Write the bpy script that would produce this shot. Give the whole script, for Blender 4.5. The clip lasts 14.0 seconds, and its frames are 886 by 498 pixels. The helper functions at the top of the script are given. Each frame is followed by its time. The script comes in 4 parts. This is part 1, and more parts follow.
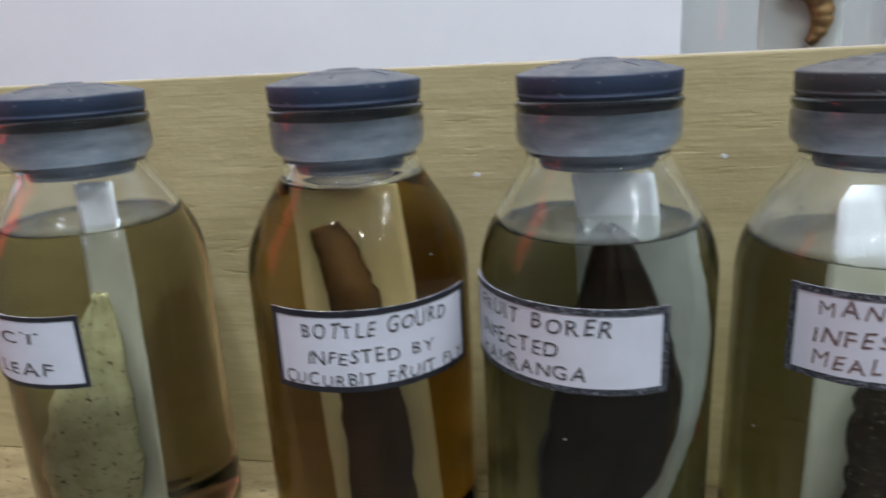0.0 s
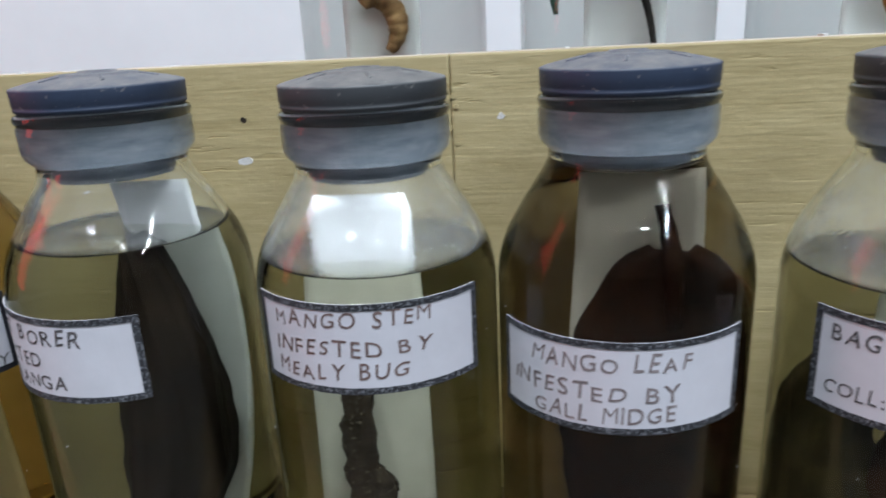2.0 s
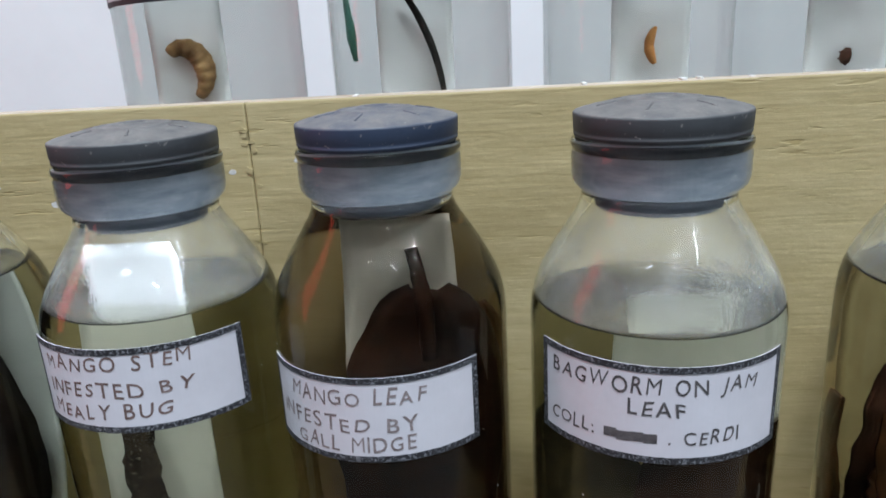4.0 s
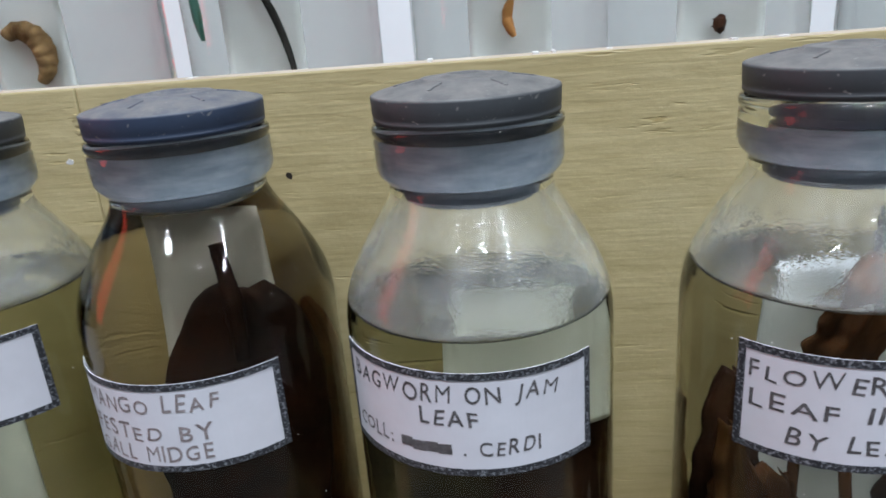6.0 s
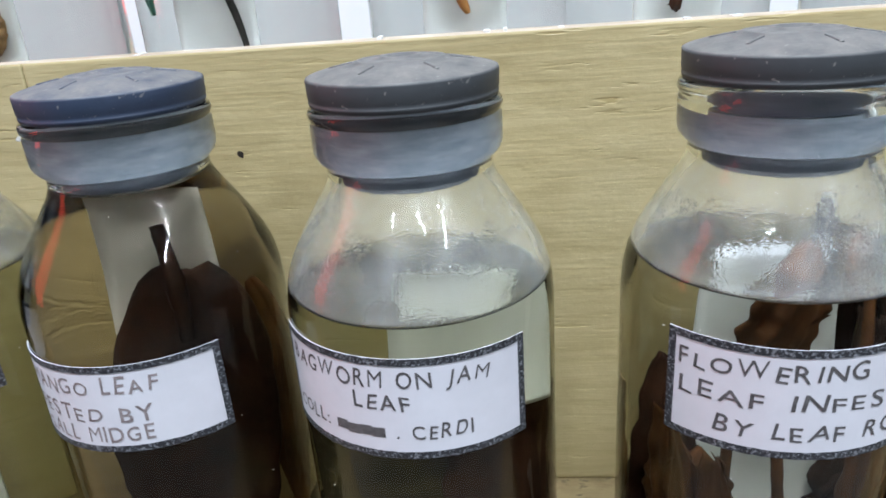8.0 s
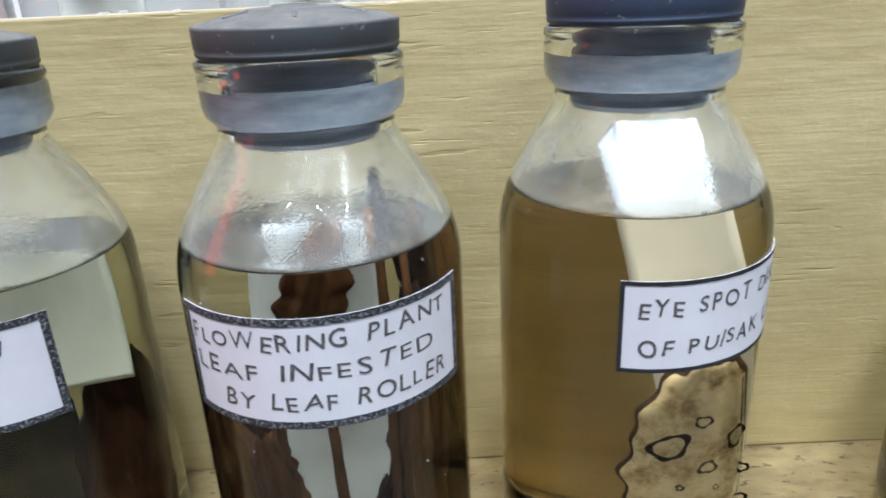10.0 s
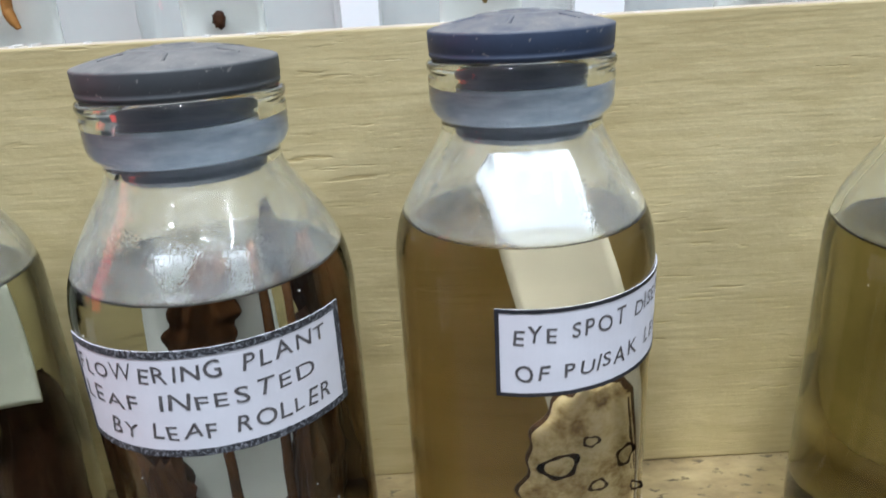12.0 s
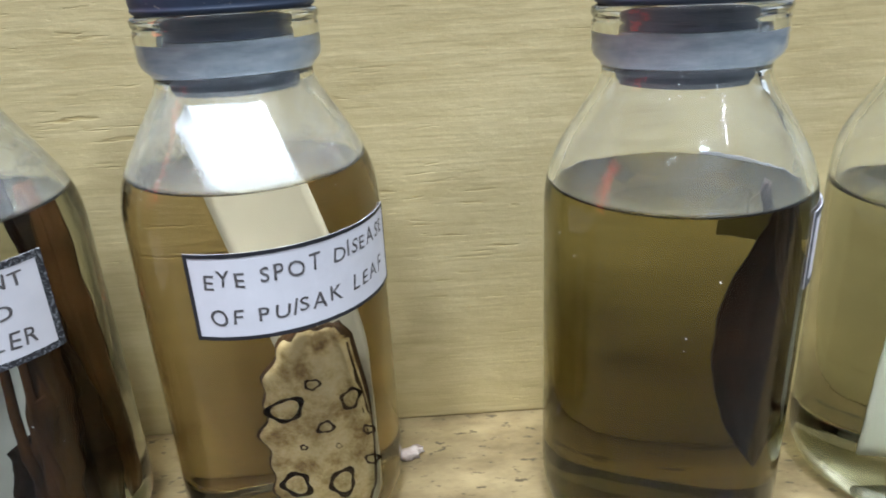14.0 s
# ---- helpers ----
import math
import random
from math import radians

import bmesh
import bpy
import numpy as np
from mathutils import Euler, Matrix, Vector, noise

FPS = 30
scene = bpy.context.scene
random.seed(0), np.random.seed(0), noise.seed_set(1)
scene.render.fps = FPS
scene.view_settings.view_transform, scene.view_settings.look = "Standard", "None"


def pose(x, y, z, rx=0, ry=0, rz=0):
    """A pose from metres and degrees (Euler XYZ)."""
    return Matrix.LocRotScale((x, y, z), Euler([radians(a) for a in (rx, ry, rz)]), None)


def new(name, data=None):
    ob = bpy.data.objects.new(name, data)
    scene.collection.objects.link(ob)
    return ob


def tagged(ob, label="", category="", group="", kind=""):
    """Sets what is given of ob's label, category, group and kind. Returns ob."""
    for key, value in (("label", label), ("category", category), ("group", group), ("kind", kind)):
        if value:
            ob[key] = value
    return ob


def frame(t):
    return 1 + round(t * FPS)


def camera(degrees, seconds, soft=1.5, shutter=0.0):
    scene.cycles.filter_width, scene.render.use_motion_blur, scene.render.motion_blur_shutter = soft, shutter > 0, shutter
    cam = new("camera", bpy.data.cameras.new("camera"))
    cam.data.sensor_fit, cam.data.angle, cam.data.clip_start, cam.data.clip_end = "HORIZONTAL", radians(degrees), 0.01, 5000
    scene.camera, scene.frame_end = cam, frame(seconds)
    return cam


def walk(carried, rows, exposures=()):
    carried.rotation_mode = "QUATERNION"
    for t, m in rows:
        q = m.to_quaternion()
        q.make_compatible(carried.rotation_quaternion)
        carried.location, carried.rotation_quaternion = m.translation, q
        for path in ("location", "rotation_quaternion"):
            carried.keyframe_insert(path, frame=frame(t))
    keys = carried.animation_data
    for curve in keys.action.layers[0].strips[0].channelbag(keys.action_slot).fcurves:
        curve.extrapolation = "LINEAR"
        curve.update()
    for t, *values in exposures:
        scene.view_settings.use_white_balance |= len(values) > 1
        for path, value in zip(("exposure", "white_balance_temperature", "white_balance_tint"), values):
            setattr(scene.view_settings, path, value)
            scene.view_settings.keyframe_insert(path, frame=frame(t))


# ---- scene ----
cam = camera(65.0, 14.0, soft=1.7, shutter=0.4)
ROWS = [
    (0.0, 0.06201, -0.15822, 1.11871, 73.625, 2.884, 9.7),
    (0.5, 0.09042, -0.15168, 1.11585, 71.817, 2.774, 9.573),
    (1.0, 0.11702, -0.1502, 1.11368, 72.532, 3.27, 9.739),
    (1.5, 0.13398, -0.14699, 1.11484, 72.528, 2.837, 7.909),
    (2.0, 0.1482, -0.14778, 1.119, 72.499, 2.797, 6.572),
    (2.5, 0.16261, -0.15131, 1.1211, 72.742, 2.98, 4.346),
    (3.0, 0.1767, -0.1515, 1.1213, 71.762, 2.814, 2.448),
    (3.2, 0.17986, -0.15196, 1.122, 71.738, 2.825, 1.835),
    (5.3, 0.20447, -0.14886, 1.13006, 75.429, 3.331, 5.882),
    (5.5, 0.21086, -0.144, 1.12688, 73.17, 3.827, 5.314),
    (6.0, 0.22311, -0.13933, 1.12425, 70.858, 4.291, 4.444),
    (6.5, 0.22667, -0.13666, 1.12793, 70.003, 4.358, 4.684),
    (7.0, 0.22761, -0.13634, 1.12173, 69.244, 3.502, 4.484),
    (7.5, 0.22744, -0.13735, 1.12238, 67.715, 3.377, 4.444),
    (8.0, 0.233, -0.13732, 1.12589, 68.224, 3.97, 4.39),
    (8.5, 0.23688, -0.13952, 1.12371, 68.366, 2.708, 3.703),
    (9.0, 0.2615, -0.13801, 1.11676, 68.443, 2.557, 1.029),
    (9.2, 0.27104, -0.13777, 1.1173, 68.65, 2.282, -0.202),
    (11.3, 0.31043, -0.13969, 1.11797, 68.883, 2.757, -1.293),
    (11.5, 0.31186, -0.14095, 1.11923, 68.984, 2.995, -1.352),
    (12.0, 0.31443, -0.13971, 1.12189, 68.958, 3.049, -1.124),
    (12.5, 0.32232, -0.14049, 1.13095, 70.521, 2.855, -1.731),
    (13.0, 0.33568, -0.14146, 1.1307, 70.287, 3.007, -2.017),
    (13.5, 0.3512, -0.14521, 1.11981, 68.404, 2.838, -2.231),
    (14.0, 0.36134, -0.14778, 1.11494, 67.933, 2.883, -2.41),
]
# exposure drifts upward as the phone's camera adapts along the row
EXPOSURES = [(0.0, -0.22), (0.5, -0.23), (1.0, -0.10), (3.0, 0.01), (5.5, 0.01), (6.5, 0.01), (7.5, 0.62), (8.0, 0.41), (8.5, 0.36), (9.0, 0.49), (10.2, 0.41), (11.5, 0.36), (12.0, 0.31), (12.5, -0.20), (13.0, -0.11), (13.5, 0.11), (14.0, 0.44)]
walk(cam, [(t, pose(x, y, z, rx, ry, rz)) for t, x, y, z, rx, ry, rz in ROWS], EXPOSURES)

# ---- world and lamps ----
world = bpy.data.worlds.new("world")
scene.world = world
world.use_nodes = True
world.node_tree.nodes["Background"].inputs[0].default_value = (0.8, 0.9, 1.0, 1)
world.node_tree.nodes["Background"].inputs[1].default_value = 0.05

SHELF = 1.007        # top of the lower tread
TREAD2 = 1.086       # top of the upper tread behind the riser board
BOARD_TOP = 1.114
ROOM = (-1.6, 3.4, -5.6, 0.42, 0.0, 2.75)   # x0, x1, y0, y1, z0, z1
MM = 0.001
LEAN_BACK = 0.026
FACE = 0.0033          # front of the riser at its foot


def lamp(name, x, y, z, length, width, power, turn):
    data = bpy.data.lights.new(name, "AREA")
    data.shape, data.size, data.size_y, data.energy = "RECTANGLE", length, width, power
    data.color = (0.83, 0.93, 1.04)
    ob = new(name, data)
    ob.matrix_world = pose(x, y, z, 0, 0, turn)
    return ob


# x, y, z, turn, length, width, power
TUBES = [(1.45, -0.95, 2.66, 90, 1.2, 0.036, 26.0), (-0.35, -1.55, 2.66, 0, 0.26, 0.035, 3.5), (0.65, -1.55, 2.66, 0, 0.26, 0.035, 3.5)]
PANELS = [(-0.04, -0.50, 2.74, 24.0), (0.34, -0.50, 2.74, 24.0)]
for tx, ty, tz, ta, tl, tw, tp in TUBES:
    lamp("tube_lamp", tx, ty, tz - 0.012, tl, tw, tp, ta)
for tx, ty, tz, tp in PANELS:
    lamp("panel_lamp", tx, ty, tz - 0.012, 0.24, 0.10, tp, 0)


# ---- materials ----
def material(name, rough=0.5, metal=0.0):
    m = bpy.data.materials.new(name)
    m.use_nodes = True
    b = m.node_tree.nodes["Principled BSDF"]
    b.inputs["Roughness"].default_value, b.inputs["Metallic"].default_value = rough, metal
    return m, m.node_tree.nodes, m.node_tree.links, b


def coords(n, l, scale=(1, 1, 1), kind="Object"):
    tc, mp = n.new("ShaderNodeTexCoord"), n.new("ShaderNodeMapping")
    mp.inputs["Scale"].default_value = scale
    l.new(tc.outputs[kind], mp.inputs["Vector"])
    return mp.outputs["Vector"]


def noise_tex(n, l, vec, scale, detail=4, rough=0.55, distort=0.0):
    t = n.new("ShaderNodeTexNoise")
    t.inputs["Scale"].default_value, t.inputs["Detail"].default_value = scale, detail
    t.inputs["Roughness"].default_value, t.inputs["Distortion"].default_value = rough, distort
    l.new(vec, t.inputs["Vector"])
    return t.outputs["Fac"]


def ramp(n, l, fac, stops):
    r = n.new("ShaderNodeValToRGB")
    e = r.color_ramp.elements
    e[0].position, e[0].color = stops[0][0], (*stops[0][1], 1)
    e[1].position, e[1].color = stops[-1][0], (*stops[-1][1], 1)
    for p, c in stops[1:-1]:
        e.new(p).color = (*c, 1)
    l.new(fac, r.inputs["Fac"])
    return r.outputs["Color"]


def mixed(n, l, fac, a, b, how="MIX"):
    m = n.new("ShaderNodeMix")
    m.data_type, m.blend_type = "RGBA", how
    for sock, v in ((m.inputs[0], fac), (m.inputs[6], a), (m.inputs[7], b)):
        if hasattr(v, "is_linked"):
            l.new(v, sock)
        elif isinstance(v, tuple):
            sock.default_value = (*v, 1)
        else:
            sock.default_value = v
    return m.outputs[2]


def bump(n, l, b, height, strength, distance):
    u = n.new("ShaderNodeBump")
    u.inputs["Strength"].default_value, u.inputs["Distance"].default_value = strength, distance
    l.new(height, u.inputs["Height"])
    l.new(u.outputs["Normal"], b.inputs["Normal"])
    return u


def two_tone(name, dark, light, scale=60, stretch=(1, 1, 1), rough=0.6, relief=0.3, depth=0.0004, spots=None, gloss=0.5):
    m, n, l, b = material(name, rough)
    b.inputs["Specular IOR Level"].default_value = gloss
    v = coords(n, l, stretch)
    f = noise_tex(n, l, v, scale, 6, 0.62)
    c = ramp(n, l, f, [(0.3, dark), (0.72, light)])
    if spots:
        g = noise_tex(n, l, v, scale * 5, 2)
        c = mixed(n, l, ramp(n, l, g, [(0.62, (0, 0, 0)), (0.7, (1, 1, 1))]), c, spots)
    l.new(c, b.inputs["Base Color"])
    bump(n, l, b, noise_tex(n, l, v, scale * 3, 5), relief, depth)
    return m


def painted_wood():
    """Yellow enamel brushed over coarse softwood: split grain in dashes along x, brush marks, dents and grime."""
    m, n, l, b = material("yellow_painted_wood", 0.40)
    grain = noise_tex(n, l, coords(n, l, (40, 90, 330)), 1.3, 7, 0.6, 0.6)
    dash = noise_tex(n, l, coords(n, l, (85, 90, 800)), 1.0, 3, 0.5, 0.25)
    where = noise_tex(n, l, coords(n, l, (1, 1, 1.6)), 22, 3, 0.6)
    brush = noise_tex(n, l, coords(n, l, (45, 260, 1400)), 1.0, 4, 0.6)
    lump = noise_tex(n, l, coords(n, l, (1, 1, 1.5)), 190, 3, 0.5)
    cloud = noise_tex(n, l, coords(n, l, (0.7, 1, 1.4)), 17, 6, 0.65)
    c = ramp(n, l, cloud, [(0.25, (0.36, 0.285, 0.137)), (0.5, (0.475, 0.388, 0.203)), (0.78, (0.585, 0.50, 0.29))])
    c = mixed(n, l, 0.4, c, ramp(n, l, grain, [(0.3, (0.36, 0.28, 0.133)), (0.62, (0.555, 0.458, 0.258))]))
    open_ = n.new("ShaderNodeMath")     # split grain shows in patches only
    open_.operation = "MULTIPLY"
    l.new(ramp(n, l, dash, [(0.30, (1, 1, 1)), (0.37, (0, 0, 0))]), open_.inputs[0])
    l.new(ramp(n, l, where, [(0.44, (0, 0, 0)), (0.66, (1, 1, 1))]), open_.inputs[1])
    c = mixed(n, l, open_.outputs[0], c, (0.38, 0.29, 0.125))
    l.new(c, b.inputs["Base Color"])
    l.new(ramp(n, l, cloud, [(0.3, (0.34, 0.34, 0.34)), (0.7, (0.52, 0.52, 0.52))]), b.inputs["Roughness"])
    total = None
    for sock, gain in ((open_.outputs[0], -0.5), (brush, 0.25), (lump, 0.5), (grain, 0.3)):
        k = n.new("ShaderNodeMath")
        k.operation = "MULTIPLY_ADD"
        l.new(sock, k.inputs[0])
        k.inputs[1].default_value = gain
        if total is not None:
            l.new(total, k.inputs[2])
        else:
            k.inputs[2].default_value = 1.5
        total = k.outputs[0]
    bump(n, l, b, total, 0.6, 0.0005)
    return m


def raw_edge():
    return two_tone("worn_board_edge", (0.30, 0.23, 0.16), (0.52, 0.45, 0.37), 130, (0.4, 1, 1), 0.75, 0.8, 0.0008)


def glass(name, tint, ior, rough=0.0, dew=0.0, haze=0.0):
    m = bpy.data.materials.new(name)
    m.use_nodes = True
    n, l = m.node_tree.nodes, m.node_tree.links
    n.remove(n["Principled BSDF"])
    g = n.new("ShaderNodeBsdfGlass")
    g.inputs["Color"].default_value, g.inputs["IOR"].default_value, g.inputs["Roughness"].default_value = (*tint, 1), ior, rough
    if dew:   # a film of mist with fine droplets in patches
        v = coords(n, l)
        patch = ramp(n, l, noise_tex(n, l, v, 95, 4, 0.65), [(0.40, (0, 0, 0)), (0.60, (1, 1, 1))])
        total = None
        for size, gain in ((1500, 0.7), (2900, 0.6)):
            drops = n.new("ShaderNodeTexVoronoi")
            drops.inputs["Scale"].default_value = size
            l.new(v, drops.inputs["Vector"])
            mu = n.new("ShaderNodeMath")
            mu.operation = "MULTIPLY_ADD"
            l.new(ramp(n, l, drops.outputs["Distance"], [(0.10, (1, 1, 1)), (0.48, (0, 0, 0))]), mu.inputs[0])
            mu.inputs[1].default_value = gain
            if total is not None:
                l.new(total, mu.inputs[2])
            else:
                mu.inputs[2].default_value = 0.0
            total = mu.outputs[0]
        mu = n.new("ShaderNodeMath")
        mu.operation = "MULTIPLY"
        l.new(total, mu.inputs[0])
        l.new(patch, mu.inputs[1])
        u = n.new("ShaderNodeBump")
        u.inputs["Strength"].default_value, u.inputs["Distance"].default_value = dew, 0.0003
        l.new(mu.outputs[0], u.inputs["Height"])
        l.new(u.outputs["Normal"], g.inputs["Normal"])
        l.new(ramp(n, l, patch, [(0.0, (0.06, 0.06, 0.06)), (1.0, (0.20, 0.20, 0.20))]), g.inputs["Roughness"])
    else:
        u = n.new("ShaderNodeBump")
        u.inputs["Strength"].default_value, u.inputs["Distance"].default_value = 0.16, 0.0006
        l.new(noise_tex(n, l, coords(n, l, (1, 1, 0.45)), 110, 3, 0.6), u.inputs["Height"])
        l.new(u.outputs["Normal"], g.inputs["Normal"])
    out = g.outputs[0]
    if haze:   # dried mist and limescale left on the inside of the glass
        d, mx = n.new("ShaderNodeBsdfDiffuse"), n.new("ShaderNodeMixShader")
        d.inputs["Color"].default_value = (0.80, 0.82, 0.84, 1)
        film = noise_tex(n, l, coords(n, l, (1, 1, 0.5)), 110, 6, 0.65)
        l.new(ramp(n, l, film, [(0.3, (haze * 0.3,) * 3), (0.75, (haze * 1.7,) * 3)]), mx.inputs[0])
        l.new(g.outputs[0], mx.inputs[1])
        l.new(d.outputs[0], mx.inputs[2])
        out = mx.outputs[0]
    l.new(out, n["Material Output"].inputs["Surface"])
    return m


def rubber(name, base):
    """Dusty butyl rubber: pale dust on the faces that look up."""
    m, n, l, b = material(name, 0.55)
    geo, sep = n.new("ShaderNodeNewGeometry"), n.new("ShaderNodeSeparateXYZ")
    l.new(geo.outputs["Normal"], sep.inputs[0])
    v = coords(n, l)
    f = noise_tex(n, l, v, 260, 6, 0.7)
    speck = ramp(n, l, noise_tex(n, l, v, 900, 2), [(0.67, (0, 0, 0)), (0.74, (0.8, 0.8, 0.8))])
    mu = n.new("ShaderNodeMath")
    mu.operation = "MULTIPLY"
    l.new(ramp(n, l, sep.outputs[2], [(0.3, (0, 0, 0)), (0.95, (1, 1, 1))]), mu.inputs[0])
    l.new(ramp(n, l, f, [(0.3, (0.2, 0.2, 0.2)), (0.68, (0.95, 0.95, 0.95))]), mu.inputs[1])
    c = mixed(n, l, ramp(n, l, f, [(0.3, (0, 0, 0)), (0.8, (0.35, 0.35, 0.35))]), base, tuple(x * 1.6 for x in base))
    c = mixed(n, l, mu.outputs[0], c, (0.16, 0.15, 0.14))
    c = mixed(n, l, speck, c, (0.24, 0.23, 0.22))
    l.new(c, b.inputs["Base Color"])
    bump(n, l, b, f, 0.25, 0.0003)
    return m


def paper(name, base, ink=False):
    m, n, l, b = material(name, 0.75)
    v = coords(n, l)
    f = noise_tex(n, l, v, 120, 6, 0.6)
    c = ramp(n, l, f, [(0.3, tuple(x * 0.9 for x in base)), (0.7, base)])
    if ink:  # photocopied border: toner with pale specks
        s = noise_tex(n, l, v, 2200, 2, 0.6)
        c = ramp(n, l, s, [(0.5, (0.012, 0.013, 0.018)), (0.66, (0.22, 0.23, 0.26))])
    l.new(c, b.inputs["Base Color"])
    bump(n, l, b, f, 0.15, 0.0002)
    return m


WOOD, EDGE = painted_wood(), raw_edge()
TREAD = two_tone("grimy_varnished_tread", (0.15, 0.105, 0.05), (0.37, 0.285, 0.15), 120, (0.5, 1, 1), 0.45, 0.5, 0.0005, (0.09, 0.065, 0.035))
FLAKE = two_tone("white_filler", (0.62, 0.60, 0.58), (0.80, 0.80, 0.80), 400, rough=0.8)
HOLE = two_tone("dark_hole", (0.012, 0.008, 0.005), (0.03, 0.02, 0.012), 400, rough=0.9)
FLAKES = [(83.1, 92.3, 4.2, 1.9), (96.8, 91.6, 1.6, 1.3), (142.4, 100.5, 1.7, 1.7), (126.7, 98.2, 2.0, 1.4), (68.2, 96.7, 3.4, 1.6), (40.8, 88.4, 2.4, 1.0)]
HOLES = [(83.9, 101.6, 1.5, 1.4), (175.9, 92.3, 1.7, 1.6), (45, 75, 1.8, 1.4)]
WALL = two_tone("white_distemper_wall", (0.74, 0.76, 0.79), (0.80, 0.82, 0.85), 9, rough=0.8, relief=0.2)
# Unseen walls, coloured dark to cut bounced light and reflections in the glass.
WALL_DIM = two_tone("dim_unseen_wall", (0.20, 0.22, 0.21), (0.26, 0.28, 0.27), 7, rough=0.7, relief=0.15)
CEIL = two_tone("white_ceiling_paint", (0.50, 0.51, 0.52), (0.58, 0.58, 0.58), 5, rough=0.85, relief=0.1)
FLOOR = two_tone("grey_mosaic_floor", (0.22, 0.21, 0.20), (0.42, 0.40, 0.38), 40, rough=0.4, relief=0.05)
METAL = two_tone("white_enamelled_steel", (0.66, 0.66, 0.66), (0.74, 0.74, 0.74), 30, rough=0.35, relief=0.03)
RED = bpy.data.materials.new("glowing_red_acrylic")
RED.use_nodes = True
RED.node_tree.nodes["Principled BSDF"].inputs["Base Color"].default_value = (0.5, 0.02, 0.015, 1)
RED.node_tree.nodes["Principled BSDF"].inputs["Emission Color"].default_value = (1.0, 0.12, 0.10, 1)
RED.node_tree.nodes["Principled BSDF"].inputs["Emission Strength"].default_value = 2.4
GLASS = glass("clear_bottle_glass", (0.985, 0.995, 0.985), 1.37)
GLASS_DEW = glass("misted_bottle_glass", (0.985, 0.995, 0.985), 1.37, 0.0, 0.38, 0.10)
GLASS_LIP = glass("clear_lip_glass", (0.985, 0.995, 0.985), 1.52)
GLASS_HAZE = glass("hazed_bottle_glass", (0.985, 0.995, 0.985), 1.37, 0.0, 0.0, 0.055)
PAPER = paper("white_label_paper", (0.68, 0.675, 0.74))
STRIP = paper("soaked_card_strip", (0.63, 0.645, 0.65))
CARD = paper("dry_white_card", (0.88, 0.89, 0.88))
BORDER = paper("photocopied_border_ink", (0.03, 0.03, 0.04), True)
BORDER_BLACK = two_tone("black_marker_border", (0.008, 0.008, 0.012), (0.02, 0.022, 0.03), 300, rough=0.5)
INK = two_tone("black_pen_ink", (0.045, 0.042, 0.045), (0.14, 0.13, 0.14), 700, rough=0.6)
INK_BROWN = two_tone("faded_brown_pen_ink", (0.10, 0.06, 0.055), (0.27, 0.19, 0.18), 700, rough=0.6)
INK_FAINT = two_tone("faint_grey_pen_ink", (0.16, 0.125, 0.13), (0.36, 0.31, 0.32), 700, rough=0.6)
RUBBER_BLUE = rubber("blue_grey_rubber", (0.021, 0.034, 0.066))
# Plug tones: pale band lifted for light the glass blocks, neck shaded by colour.
PLUG = two_tone("lifted_pale_rubber", (0.15, 0.18, 0.22), (0.30, 0.34, 0.39), 160, (1, 1, 4), 0.7, 0.2)
PLUG_DARK = two_tone("wet_and_shaded_rubber", (0.014, 0.018, 0.028), (0.040, 0.048, 0.064), 200, (1, 1, 4), 0.6, 0.2)
PLUG_SHADE = two_tone("shaded_blue_rubber", (0.035, 0.045, 0.075), (0.085, 0.10, 0.145), 200, (1, 1, 4), 0.6, 0.2)
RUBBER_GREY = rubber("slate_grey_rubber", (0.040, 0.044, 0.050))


# ---- shape helpers ----
def part(name, bm, mat, parent=None, label="", smooth=False):
    me = bpy.data.meshes.new(name)
    if smooth:
        for f in bm.faces:
            f.smooth = True
    bm.to_mesh(me)
    bm.free()
    for one in (mat if isinstance(mat, (list, tuple)) else [mat]):
        me.materials.append(one)
    ob = new(name, me)
    ob.parent = parent
    if label:
        tagged(ob, label)
    return ob


def thing(name, x, y, z, label, category, group="", turn=0):
    ob = new(name)
    ob.empty_display_size = 0.01
    ob.matrix_world = pose(x, y, z, 0, 0, turn)
    return tagged(ob, label, category, group)


def box(x0, x1, y0, y1, z0, z1, bevel=0.0, bm=None):
    bm = bm or bmesh.new()
    made = bmesh.ops.create_cube(bm, size=1, matrix=Matrix.Translation(((x0 + x1) / 2, (y0 + y1) / 2, (z0 + z1) / 2)) @ Matrix.Diagonal((x1 - x0, y1 - y0, z1 - z0, 1)))
    if bevel:
        edges = {e for v in made["verts"] for e in v.link_edges}
        bmesh.ops.bevel(bm, geom=list(edges), offset=bevel, segments=2, affect="EDGES", profile=0.6)
    return bm


def lathe(profile, seg=72, bm=None, close=False):
    """Turns a list of (radius, height) in millimetres round the z axis."""
    bm = bm or bmesh.new()
    rings = []
    for r, z in profile:
        if r < 1e-6:
            rings.append([bm.verts.new((0, 0, z * MM))])
        else:
            rings.append([bm.verts.new((r * MM * math.sin(2 * math.pi * i / seg), -r * MM * math.cos(2 * math.pi * i / seg), z * MM)) for i in range(seg)])
    pairs = list(zip(rings, rings[1:])) + ([(rings[-1], rings[0])] if close else [])
    for a, b in pairs:
        for i in range(seg):
            j = (i + 1) % seg
            if len(a) == 1 and len(b) > 1:
                bm.faces.new((a[0], b[j], b[i]))
            elif len(b) == 1 and len(a) > 1:
                bm.faces.new((a[i], a[j], b[0]))
            elif len(a) > 1:
                bm.faces.new((a[i], a[j], b[j], b[i]))
    bmesh.ops.recalc_face_normals(bm, faces=bm.faces)
    return bm


